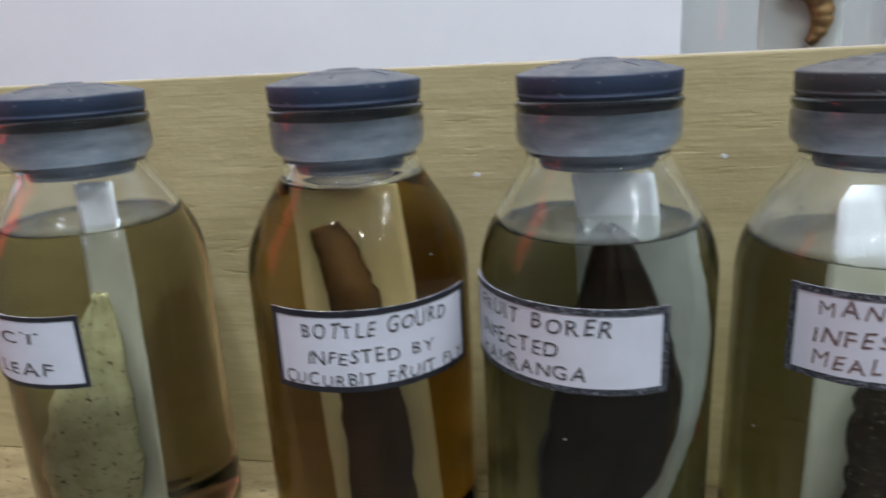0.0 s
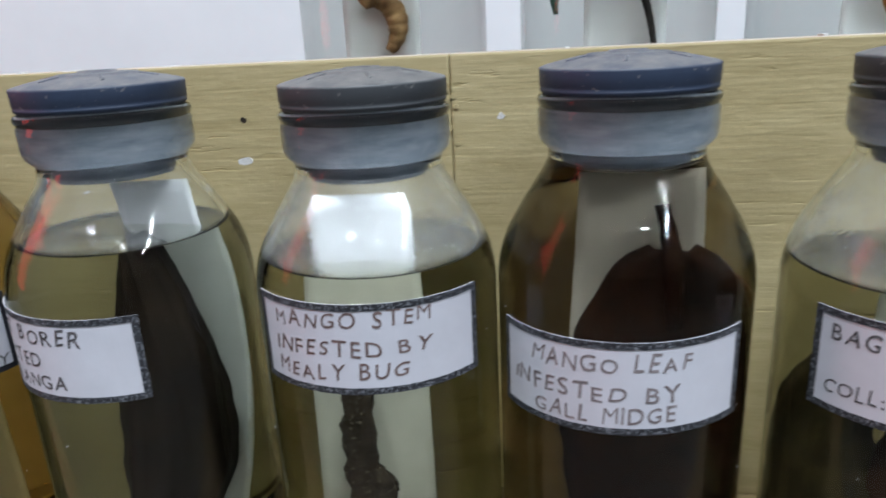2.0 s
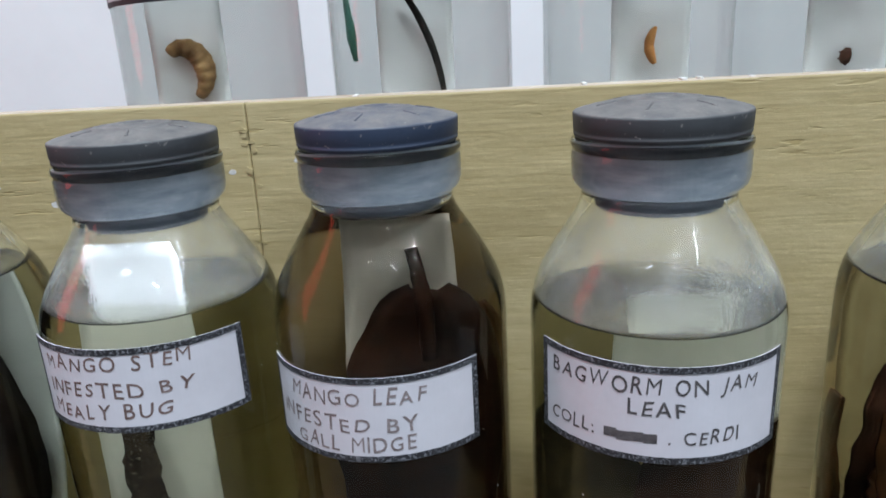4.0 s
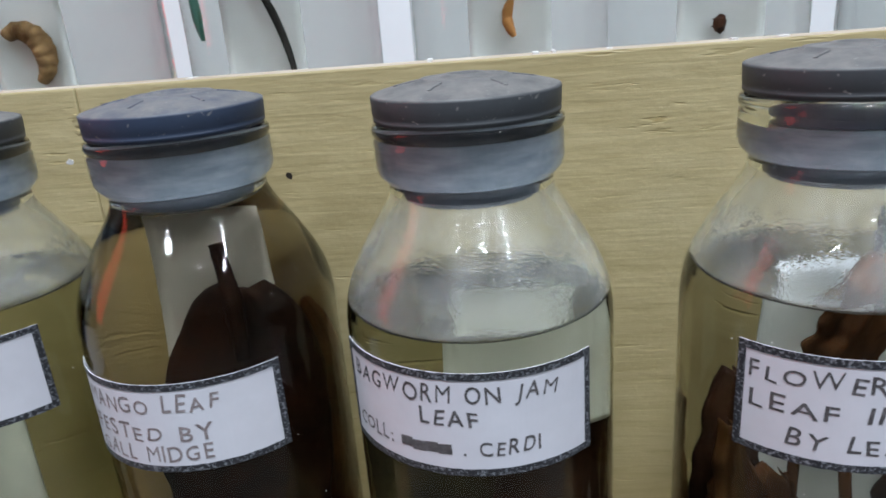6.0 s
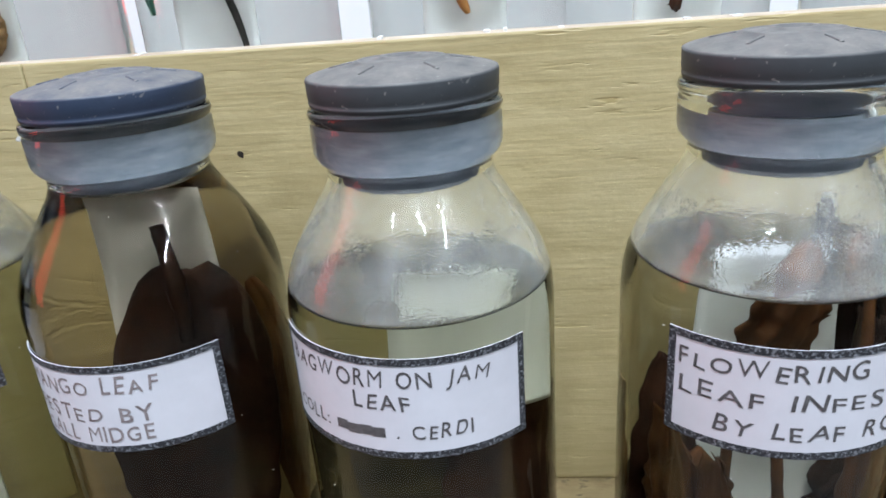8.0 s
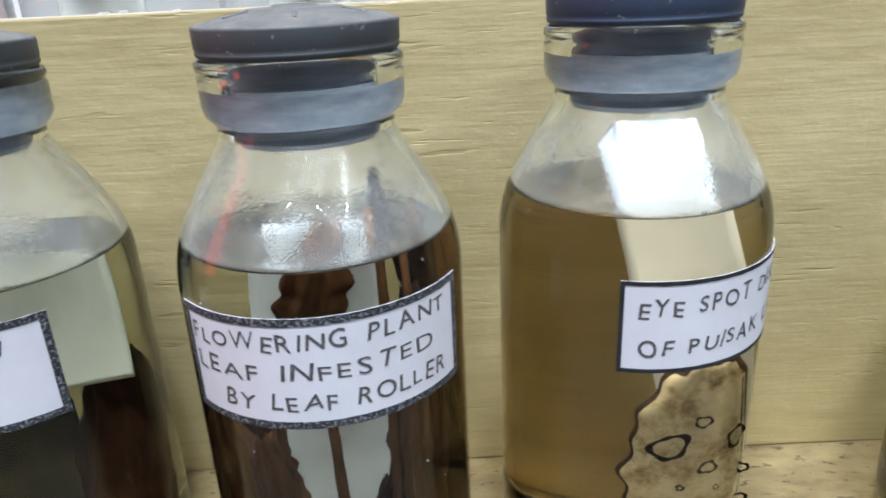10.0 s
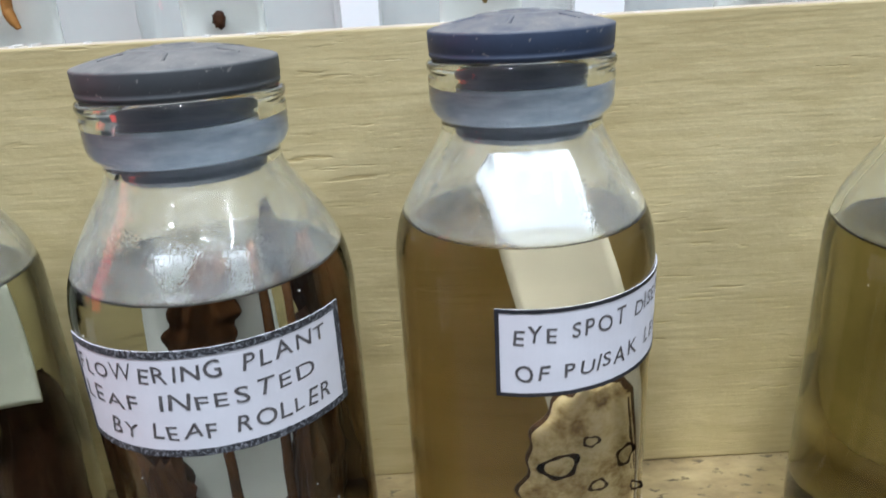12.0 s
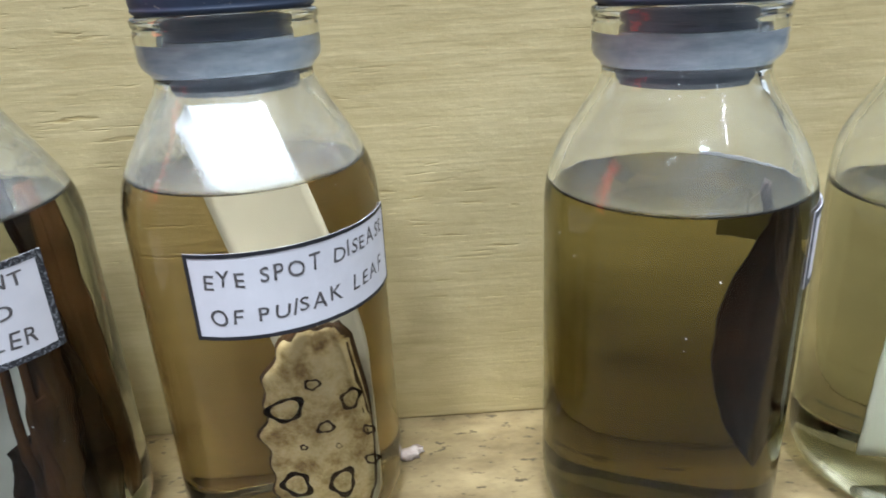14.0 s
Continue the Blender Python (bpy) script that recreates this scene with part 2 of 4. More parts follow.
def rounded(profile, times=2):
    """Corner-cuts an open profile so that a turned body has soft shoulders."""
    for _ in range(times):
        out = [profile[0]]
        for (r0, z0), (r1, z1) in zip(profile, profile[1:]):
            out += [(r0 * .75 + r1 * .25, z0 * .75 + z1 * .25), (r0 * .25 + r1 * .75, z0 * .25 + z1 * .75)]
        profile = out + [profile[-1]]
    return profile


# ---- the room ----
def build_room():
    x0, x1, y0, y1, z0, z1 = ROOM
    t = 0.1
    tagged(part("floor", box(x0 - t, x1 + t, y0 - t, y1 + t, z0 - t, z0), FLOOR), "grey speckled mosaic floor", "floor", kind="structure")
    tagged(part("ceiling", box(x0 - t, x1 + t, y0 - t, y1 + t, z1, z1 + t), CEIL), "white painted ceiling with tube lights", "ceiling", kind="structure")
    for name, b in (("wall_north", (x0 - t, x1 + t, y1, y1 + t)), ("wall_south", (x0 - t, x1 + t, y0 - t, y0)),
                    ("wall_west", (x0 - t, x0, y0, y1)), ("wall_east", (x1, x1 + t, y0, y1))):
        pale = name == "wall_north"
        tagged(part(name, box(*b, z0, z1), WALL if pale else WALL_DIM), "plain white distempered wall" if pale else "unseen wall in a grey-green tone, kept dark to dim the room", "wall", kind="structure")
    for tx, ty, tz, ta, tl, tw, tp in TUBES:
        lightfit = thing("tube_light", tx, ty, tz, "white steel batten holding a lit fluorescent tube", "ceiling light", "tube lights on the ceiling", ta)
        part("housing", box(-tl / 2 - 0.03, tl / 2 + 0.03, -0.035, 0.035, 0.01, 0.088, 0.006), METAL, lightfit)
        for s in (-1, 1):
            part("end_cap", box(s * (tl / 2 + 0.015) - 0.012, s * (tl / 2 + 0.015) + 0.012, -0.02, 0.02, -0.03, 0.012, 0.003), METAL, lightfit)
    for tx, ty, tz, tp in PANELS:
        panel = thing("panel_light", tx, ty, tz, "small square white ceiling light panel, lit", "ceiling light", "panel lights on the ceiling")
        part("frame", box(-0.15, 0.15, -0.12, 0.12, -0.008, 0.009, 0.002), METAL, panel)
    sign = thing("lit_sign", ROOM[0] + 0.001, -0.22, 0, "tall red illuminated sign on the wall", "sign")
    part("frame", box(0.0, 0.03, -0.215, 0.215, 0.95, 2.35, 0.004), METAL, sign)
    part("panel", box(0.031, 0.036, -0.20, 0.20, 0.97, 2.33, 0.001), RED, sign, "glowing red acrylic panel")


# ---- the stepped stand ----
def build_stand():
    stand = thing("display_stand", 0.15, 0, 0, "stepped wooden display stand in worn yellow paint", "display stand")
    x0, x1 = -0.45, 0.75

    def plank(name, a, b, y0, y1, z0, z1, label=""):
        bm = box(a - 0.15, b - 0.15, y0, y1, z0, z1, 0.0005 if name == 'riser_board' else 0.0012)
        ob = part(name, bm, [TREAD if name == 'lower_tread' else WOOD, EDGE], stand, label)
        return ob
    joint, boards = 0.1315, []
    for a, b in ((x0, joint - 0.00006), (joint + 0.00006, x1)):
        ob = plank("riser_board", a, b, 0.0, 0.007, SHELF + 0.0001, BOARD_TOP, "yellow painted riser board with a worn, chipped top edge")
        for p in ob.data.polygons:
            if p.normal.z > 0.9:
                p.material_index = 1
        for v in ob.data.vertices:   # the riser leans back a little
            v.co.y += FACE + LEAN_BACK * (v.co.z - SHELF)
        boards.append(ob)
    plank("lower_tread", x0, x1, -0.064, 0.012, SHELF - 0.018, SHELF)
    plank("upper_tread", x0, x1, 0.0135, 0.085, TREAD2 - 0.018, TREAD2)
    plank("back_rail", x0, x1, 0.0855, 0.0975, TREAD2 - 0.04, TREAD2 - 0.001)
    for x in (x0 + 0.02, (x0 + x1) / 2, x1 - 0.02):
        part("side_panel", box(x - 0.165, x - 0.135, -0.05, 0.08, 0.0, SHELF - 0.0185, 0.002), WOOD, stand)
    rnd = random.Random(12)

    def fleck(x, z, w, h, mat, name, label="", proud=0.00006):
        """A flake or hole of uneven outline on the face of the riser."""
        y = FACE + LEAN_BACK * (z * MM + 1.0 - SHELF)
        bm = bmesh.new()
        front, back = [], []
        for k in range(11):
            a = 2 * math.pi * k / 11
            r = rnd.uniform(0.7, 1.15)
            px, pz = x * MM - 0.15 + w * r * math.cos(a) * MM / 2, 1.0 + (z + h * r * math.sin(a) / 2) * MM
            front.append(bm.verts.new((px, y - proud, pz)))
            back.append(bm.verts.new((px, y + 0.0005, pz)))
        bm.faces.new(front)
        for k in range(11):
            bm.faces.new((front[k], back[k], back[(k + 1) % 11], front[(k + 1) % 11]))
        bmesh.ops.recalc_face_normals(bm, faces=bm.faces)
        bm.normal_update()
        part(name, bm, mat, boards[0] if x < 132 else boards[1], label)
    for x, z, w, h in FLAKES:
        fleck(x, z, w, h, FLAKE, "paint_fleck", "white paint fleck")
    for i in range(16):   # old filler standing proud in lumps along the joint, with paint over it
        fleck(131.5 + rnd.choice((-1, 1)) * rnd.uniform(0.5, 1.3), 108 - 60 * rnd.random() ** 1.6, rnd.uniform(0.7, 1.7), rnd.uniform(0.6, 1.8), WOOD, "filler_lump", proud=rnd.uniform(0.0001, 0.0003))
    for x, z, w, h in HOLES:
        fleck(x, z, w, h, HOLE, "nail_hole", "small dark nail hole")
    for i in range(18):   # chips of bare white filler along the worn arris
        x = rnd.uniform(-60, 430)
        y = FACE + LEAN_BACK * (BOARD_TOP - SHELF)
        one = box(x * MM - 0.15, (x + rnd.uniform(0.5, 3.0 if i % 5 == 0 else 1.4)) * MM - 0.15, y + rnd.uniform(0.0002, 0.002), y + rnd.uniform(0.003, 0.0055), BOARD_TOP - 0.0002, BOARD_TOP + rnd.uniform(0.0001, 0.0005))
        part("edge_chip", one, FLAKE, boards[0] if x < 132 else boards[1])


# ---- specimen bottles ----
OUTER = [(23.45, 9), (23.45, 65), (23.4, 71.0), (22.2, 76.5), (19.2, 82.2), (16.0, 87.4), (14.3, 90.2), (13.7, 92.0)]
INNER = [(11.1, 94), (11.6, 90.8), (14.0, 87.4), (17.2, 82.2), (20.2, 76.5), (21.6, 71.0), (21.8, 65), (21.8, 10)]
LIP = [(13.75, 93.2), (13.9, 93.6), (14.2, 94.0), (14.75, 94.5), (15.25, 95.2), (15.5, 96.0), (15.58, 96.8), (15.6, 99.8), (15.58, 100.5), (15.5, 100.9), (15.3, 101.2), (15.35, 101.4), (15.62, 101.75),
       (15.75, 102.3), (15.7, 102.8), (15.45, 103.2), (14.9, 103.38), (14.6, 103.4), (11.7, 103.4), (11.4, 103.35), (11.2, 103.2), (11.12, 103.0), (11.1, 102.7), (11.1, 94.6)]
BASE_OUT = [(0, 1.6), (15, 1.2), (17.5, 0.0), (19.5, 0.3), (21.8, 2.2), (23.2, 5.5)]
BASE_IN = [(21.4, 6.6), (19.5, 4.6), (15, 4.0), (0, 4.4)]
_shared = {}


def inner_radius(z):
    pts = [(0.0, 15), (4.2, 15.0), (4.6, 19.5), (6.6, 21.4), (10, 21.8)] 
    for (za, ra), (zb, rb) in zip(pts, pts[1:]):
        if z <= zb:
            return ra + (rb - ra) * (z - za) / (zb - za)
    line = rounded(INNER[::-1])
    for (ra, za), (rb, zb) in zip(line, line[1:]):
        if z <= zb:
            return ra + (rb - ra) * (z - za) / (zb - za)
    return 11.1


def shared(key, make):
    if key not in _shared:
        bm = make()
        for f in bm.faces:
            f.smooth = True
        me = bpy.data.meshes.new(key)
        bm.to_mesh(me)
        bm.free()
        _shared[key] = me
    return _shared[key]


def glass_body(level):
    """Outer wall, lip and the air space above the fluid, whose floor is the fluid's surface with its meniscus."""
    down = []
    for r, z in rounded(INNER):
        if z > level + 0.6:
            down.append((r, z))
    top = inner_radius(level)
    down += [(top, level + 0.5), (top - 0.5, level - 0.1), (top - 1.6, level - 0.5), (0, level - 0.55)]
    return lathe(BASE_OUT + rounded(OUTER) + LIP + down)


def stopper(bottle, mat, turn, stepped, ridges):
    """Flanged rubber stopper: domed head with raised target ring and marks, and a plug in the neck."""
    head = lathe([(0, 110.0), (1.5, 109.98), (1.75, 109.75), (2.3, 109.75), (2.6, 110.45), (3.3, 110.5), (3.6, 110.2), (6.4, 109.92), (6.6, 110.08), (7.1, 110.03), (7.3, 109.78),
                  (10.0, 109.36), (12.6, 108.8), (14.4, 108.32), (15.0, 108.12), (15.28, 107.96), (15.36, 107.6), (15.28, 105.0), (15.12, 104.52), (15.22, 104.42), (15.24, 104.2), (15.1, 103.75),
                  (14.7, 103.5), (12.9, 103.45), (12.7, 103.42), (0, 103.42)])
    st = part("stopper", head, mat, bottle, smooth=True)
    for i in range(6 if ridges else 0):
        a = radians(turn + 60 * i)
        ridge = new("ridge", shared("ridge_" + mat.name, lambda: box(-1.9 * MM, 1.9 * MM, -0.3 * MM, 0.3 * MM, -0.3 * MM, 0.26 * MM, 0.00018)))
        if not ridge.data.materials:
            ridge.data.materials.append(mat)
        ridge.parent = st
        ridge.matrix_local = pose(9.6 * MM * math.cos(a), 9.6 * MM * math.sin(a), 109.32 * MM, 0, 10, math.degrees(a))
    waist, low = (11.0, 99.2) if stepped else (11.18, 100.6)
    # The bead's shade is painted into the neck colour; the foot is wet.
    part("plug_neck", lathe([(0, 103.4), (waist, 103.4), (waist, low + 0.1), (0, low + 0.1)]), PLUG_SHADE if stepped else PLUG_DARK, st, "dark rubber, shaded under the glass bead and wet at the foot", smooth=False)
    part("plug", lathe([(0, low), (waist, low - 0.05), (11.18, low - 0.8), (11.18, 94.4), (0, 94.3)]), PLUG, st, "pale rubber plug seen through the glass lip", smooth=False)
    part("plug_foot", lathe([(0, 94.2), (11.15, 94.15), (11.12, 92.2), (10.9, 91.0), (10.4, 90.2), (8.6, 90.0), (8.2, 91.2), (0, 91.2)]), PLUG_DARK, st, "dark rubber, shaded under the glass bead and wet at the foot", smooth=False)
    return st


def wrap(x, z, r, lean=0.0, mid=0.0):
    """A point of a flat label (x to the right, z up, in millimetres) laid round a bottle of radius r."""
    a = (x + 0.0) / 23.5
    return Vector((r * MM * math.sin(a), -r * MM * math.cos(a), (z + lean * (x - mid)) * MM))


def label_sheet(a0, a1, z0, z1, r, lean, rough=0.0, seed=0, thick=0.12):
    rnd = random.Random(seed)
    bm = bmesh.new()
    n = max(6, int((a1 - a0) / 2.2))
    mid = (a0 + a1) / 2
    k = 23.5 * math.pi / 180
    rows = []
    for i in range(n + 1):
        x = (a0 + (a1 - a0) * i / n) * k
        rows.append([bm.verts.new(wrap(x, z + rnd.uniform(-rough, rough), rr, lean, mid * k)) for z, rr in ((z0, r), (z1, r), (z1, r - thick), (z0, r - thick))])
    for a, b in zip(rows, rows[1:]):
        for j in range(4):
            bm.faces.new((a[j], b[j], b[(j + 1) % 4], a[(j + 1) % 4]))
    bm.faces.new(rows[0])
    bm.faces.new(rows[-1])
    bmesh.ops.recalc_face_normals(bm, faces=bm.faces)
    return bm


def glyphs(word, thin):
    """The outline of a word in the built-in font, as a flat mesh."""
    cu = bpy.data.curves.new("letters", "FONT")
    cu.body, cu.offset, cu.resolution_u = word, thin, 3
    ob = bpy.data.objects.new("letters", cu)
    scene.collection.objects.link(ob)
    dg = bpy.context.evaluated_depsgraph_get()
    dg.update()
    ev = ob.evaluated_get(dg)
    me = ev.to_mesh()
    verts = [v.co.copy() for v in me.vertices]
    faces = [list(p.vertices) for p in me.polygons]
    ev.to_mesh_clear()
    bpy.data.objects.remove(ob)
    bpy.data.curves.remove(cu)
    return verts, faces


_glyph = {}


def lettering(sheet, lines, r, lean, mid, mat, seed):
    """Hand-lettered capitals: (text, first angle, last angle, height of the base line, cap height, base line at the far end)."""
    rnd = random.Random(seed)
    bm = bmesh.new()
    k = 23.5 * math.pi / 180
    for words, a0, a1, z, cap, z1 in lines:
        widths = []
        for ch in words:
            if ch not in _glyph and ch not in " #":
                _glyph[ch] = glyphs(ch, -0.008 if ch in 'MW' else 0.006)
            if ch == " ":
                widths.append(0.5)
            elif ch == "#":
                widths.append(0.7)
            else:
                xs = [v.x for v in _glyph[ch][0]]
                widths.append((max(xs) - min(xs)) + 0.17)
        total, x, full = sum(widths), a0 * k, (a1 - a0) * k
        for ch, w in zip(words, widths):
            step = full * w / total
            zz = z + (z1 - z) * (x - a0 * k) / full + rnd.uniform(-0.18, 0.18)
            if ch == "#":
                quad = [bm.verts.new(wrap(x + dx, zz + dz, r, lean, mid * k)) for dx, dz in ((0, 0.2), (step, 0.3), (step, cap * 0.8), (0, cap * 0.75))]
                bm.faces.new(quad)
            elif ch != " ":
                vs, fs = _glyph[ch]
                lo = min(v.x for v in vs)
                sx = step / w * rnd.uniform(0.93, 1.04)
                sz = cap / 0.70 * rnd.uniform(0.86, 1.10)
                slant, turn, q = rnd.uniform(-0.05, 0.20), rnd.uniform(-0.12, 0.12), rnd.uniform(0, 50)
                made = [bm.verts.new(wrap(x + (v.x - lo + 0.08 + 0.04 * noise.noise((v.x * 2.2, v.y * 2.2, q))) * sx + slant * v.y * sz, zz + (v.y + 0.045 * noise.noise((v.x * 2.2, v.y * 2.2, q + 9))) * sz + turn * (v.x - lo) * sx, r, lean, mid * k)) for v in vs]
                for f in fs:
                    try:
                        bm.faces.new([made[i] for i in f])
                    except ValueError:
                        pass
            x += step
    return part("lettering", bm, mat, sheet, "hand-lettered capitals in pen")


def add_label(bottle, a0, a1, z0, z1, lean, lines, border=None, ink=None, seed=0, wide=1.25):
    k = 180 / math.pi / 23.5
    tall = bottle.scale.z
    z0, z1 = (z0 + LABEL_DROP) / tall, (z1 + LABEL_DROP) / tall
    lines = [(w_, p_, q_, (u_ + LABEL_DROP) / tall, c_, (v_ + LABEL_DROP) / tall) for w_, p_, q_, u_, c_, v_ in lines]
    sheet = part("label", label_sheet(a0, a1, z0, z1, 23.72, lean), PAPER, bottle, "white paper label with a dark ruled border")
    mid = (a0 + a1) / 2
    w = wide * k
    bm = bmesh.new()
    for s, (p, q, u, v) in enumerate(((a0, a1, z1 - wide, z1), (a0, a1, z0, z0 + wide), (a0, a0 + w, z0 + wide, z1 - wide), (a1 - w, a1, z0 + wide, z1 - wide))):
        one = label_sheet(p, q, u, v, 23.80, 0.0, 0.05, seed * 7 + s, 0.06)
        for vert in one.verts:   # all four strips follow the slope of the sheet
            ang = math.atan2(vert.co.x, -vert.co.y)
            vert.co.z += lean * (ang * 23.5 - mid / k) * MM
        me = bpy.data.meshes.new("strip")
        one.to_mesh(me)
        one.free()
        bm.from_mesh(me)
        bpy.data.meshes.remove(me)
    part("border", bm, border or BORDER, sheet, "dark photocopied border")
    if lines:
        lettering(sheet, lines, 23.78, lean, mid, ink or INK, seed)
    return sheet


def specimen_bottle(x, y, z, label, tint, level, group, rubber_mat=None, turn=0.0, dew=False, tall=0.975, stepped=False):
    b = thing("specimen_bottle", x * MM, y * MM, z, label, "specimen bottle", group)
    b.scale = (1, 1, tall)
    level = (level + 3 - SHELF * 1000 + 1000) / tall
    whole = glass_body(level)
    upper = whole.copy()
    bmesh.ops.delete(whole, geom=[f for f in whole.faces if f.calc_center_median().z > (level - 0.8) * MM], context="FACES")
    bmesh.ops.delete(upper, geom=[f for f in upper.faces if f.calc_center_median().z <= (level - 0.8) * MM], context="FACES")
    wall = part("glass_body", whole, GLASS, b, "clear glass wall and base", smooth=True)
    wall.visible_shadow = group == FRONT
    shoulder = part("glass_shoulder", upper, [GLASS, GLASS_DEW, GLASS_HAZE, GLASS_LIP], b, "clear glass shoulder and lip", smooth=True)
    shoulder.visible_shadow = False
    for p in shoulder.data.polygons:
        c, nr = p.center, p.normal
        if level * MM < c.z < 0.0915 and (c.x * nr.x + c.y * nr.y) < 0 and abs(nr.z) < 0.93:   # the inner wall above the fluid
            p.material_index = 1 if dew else 2
        elif c.z > 0.0932:
            p.material_index = 3
    rings = [(0, 4.6), (14, 4.4), (19, 5.2), (21.2, 7.4), (21.75, 10.5), (21.75, 40)]
    hs = [h for h in range(44, int(level) - 1, 4)] + [level - 1.5]
    rings += [(inner_radius(h) - 0.05, h) for h in hs]
    rings += [(inner_radius(level) - 1.6, level - 0.9), (0, level - 0.95)]
    part("liquid", lathe(rings), tint, b, "preserving fluid", smooth=True)
    stopper(b, rubber_mat or RUBBER_BLUE, turn, stepped, group == FRONT)
    if group == FRONT:
        lint(b, int(x))
    return b


def lint(b, seed):
    """White specks: solid dots for lamp glints on the glass, and dust on the stopper."""
    rnd = random.Random(seed)
    bm = bmesh.new()
    wall = rounded(OUTER)
    for i in range(15):
        # the first six are glints on the outer wall, the rest stopper dust
        if i < 6:
            h, a = rnd.uniform(20, 91), radians(rnd.uniform(-75, 75))
            rad = next(ra + (rb - ra) * (h - za) / (zb - za) for (ra, za), (rb, zb) in zip(wall, wall[1:]) if h <= zb)
            p = Vector((rad * math.sin(a), -rad * math.cos(a), h))
        else:
            a, rad = rnd.uniform(0, 6.28), rnd.uniform(4.5, 14)
            p = Vector((rad * math.cos(a), rad * math.sin(a), 110.1 - 0.01 * rad * rad + 0.02))
        s = rnd.uniform(0.08, 0.19)
        made = bmesh.ops.create_icosphere(bm, subdivisions=1, radius=s * MM, matrix=Matrix.Translation(p * MM))
        for v in made["verts"]:
            v.co = p * MM + (v.co - p * MM) * rnd.uniform(0.6, 1.5)
    return tagged(part("dust_glint_specks", bm, FLAKE, b), "white specks: lamp glints on the glass, dust on the stopper", kind="stuff")


def liquid(name, tint):
    """Dyed fluid in contact with the glass: it tints what is seen and lit through it, and the bottle's wall does the bending."""
    m = bpy.data.materials.new(name)
    m.use_nodes = True
    n, l = m.node_tree.nodes, m.node_tree.links
    n.remove(n["Principled BSDF"])
    t = n.new("ShaderNodeBsdfTransparent")
    f = noise_tex(n, l, coords(n, l, (1, 1, 0.35)), 60, 3)
    l.new(ramp(n, l, f, [(0.3, tuple(x * 0.94 for x in tint)), (0.7, tint)]), t.inputs["Color"])
    l.new(t.outputs[0], n["Material Output"].inputs["Surface"])
    return m


LIQ_CLEAR = liquid("clear_fluid", (0.82, 0.825, 0.815))
LIQ_GREEN = liquid("pale_green_fluid", (0.765, 0.755, 0.65))
LIQ_OLIVE = liquid("olive_fluid", (0.655, 0.605, 0.42))
LIQ_AMBER = liquid("amber_fluid", (0.835, 0.715, 0.465))
LIQ_YELLOW = liquid("straw_yellow_fluid", (0.865, 0.795, 0.655))
LIQ_PALE = liquid("pale_straw_fluid", (0.77, 0.76, 0.70))
LIQ_MURKY = liquid("murky_olive_fluid", (0.745, 0.73, 0.62))
LIQ_BROWN = liquid("tea_brown_fluid", (0.79, 0.735, 0.64))
LIQ_GREY = liquid("grey_green_fluid", (0.755, 0.765, 0.70))


def sheet(points, thick=0.5, along=24):
    """A thin solid sheet from a function of (u, v) to millimetres."""
    bm = bmesh.new()
    g = [[bm.verts.new(Vector(points(i / along, j / 10)) * MM) for j in range(11)] for i in range(along + 1)]
    for a, b in zip(g, g[1:]):
        for j in range(10):
            bm.faces.new((a[j], a[j + 1], b[j + 1], b[j]))
    back = [[bm.verts.new(v.co + Vector((0, thick * MM, 0))) for v in row] for row in g]
    for a, b in zip(back, back[1:]):
        for j in range(10):
            bm.faces.new((b[j], b[j + 1], a[j + 1], a[j]))
    rim = [(i, 0) for i in range(along)] + [(along, j) for j in range(10)] + [(i, 10) for i in range(along, 0, -1)] + [(0, j) for j in range(10, 0, -1)]
    for (i, j), (p, q) in zip(rim, rim[1:] + rim[:1]):
        bm.faces.new((g[i][j], g[p][q], back[p][q], back[i][j]))
    bmesh.ops.recalc_face_normals(bm, faces=bm.faces)
    return bm


def inside(x, y, z, gap=0.8):
    """Keeps x within the bottle's inner wall at depth y and height z."""
    room = math.sqrt(max(1.0, (inner_radius(z) - gap) ** 2 - y * y))
    return max(-room, min(room, x))


def card_strip(b, x0, x1, y, z0, z1, mat, tilt=0.0, bow=0.0, name="card_strip"):
    """A card strip standing in the fluid; tilt shifts its top sideways, bow bends it."""
    def pt(u, v):
        z = z0 + (z1 - z0) * u
        yy = y + 0.6 * math.sin(3 * u) - 1.2 * (2 * v - 1) ** 2 * 0.5
        return (inside(x0 + (x1 - x0) * v + tilt * u + bow * math.sin(math.pi * u), yy, z), yy, z)
    return part(name, sheet(pt, 0.4), mat, b, "", True)


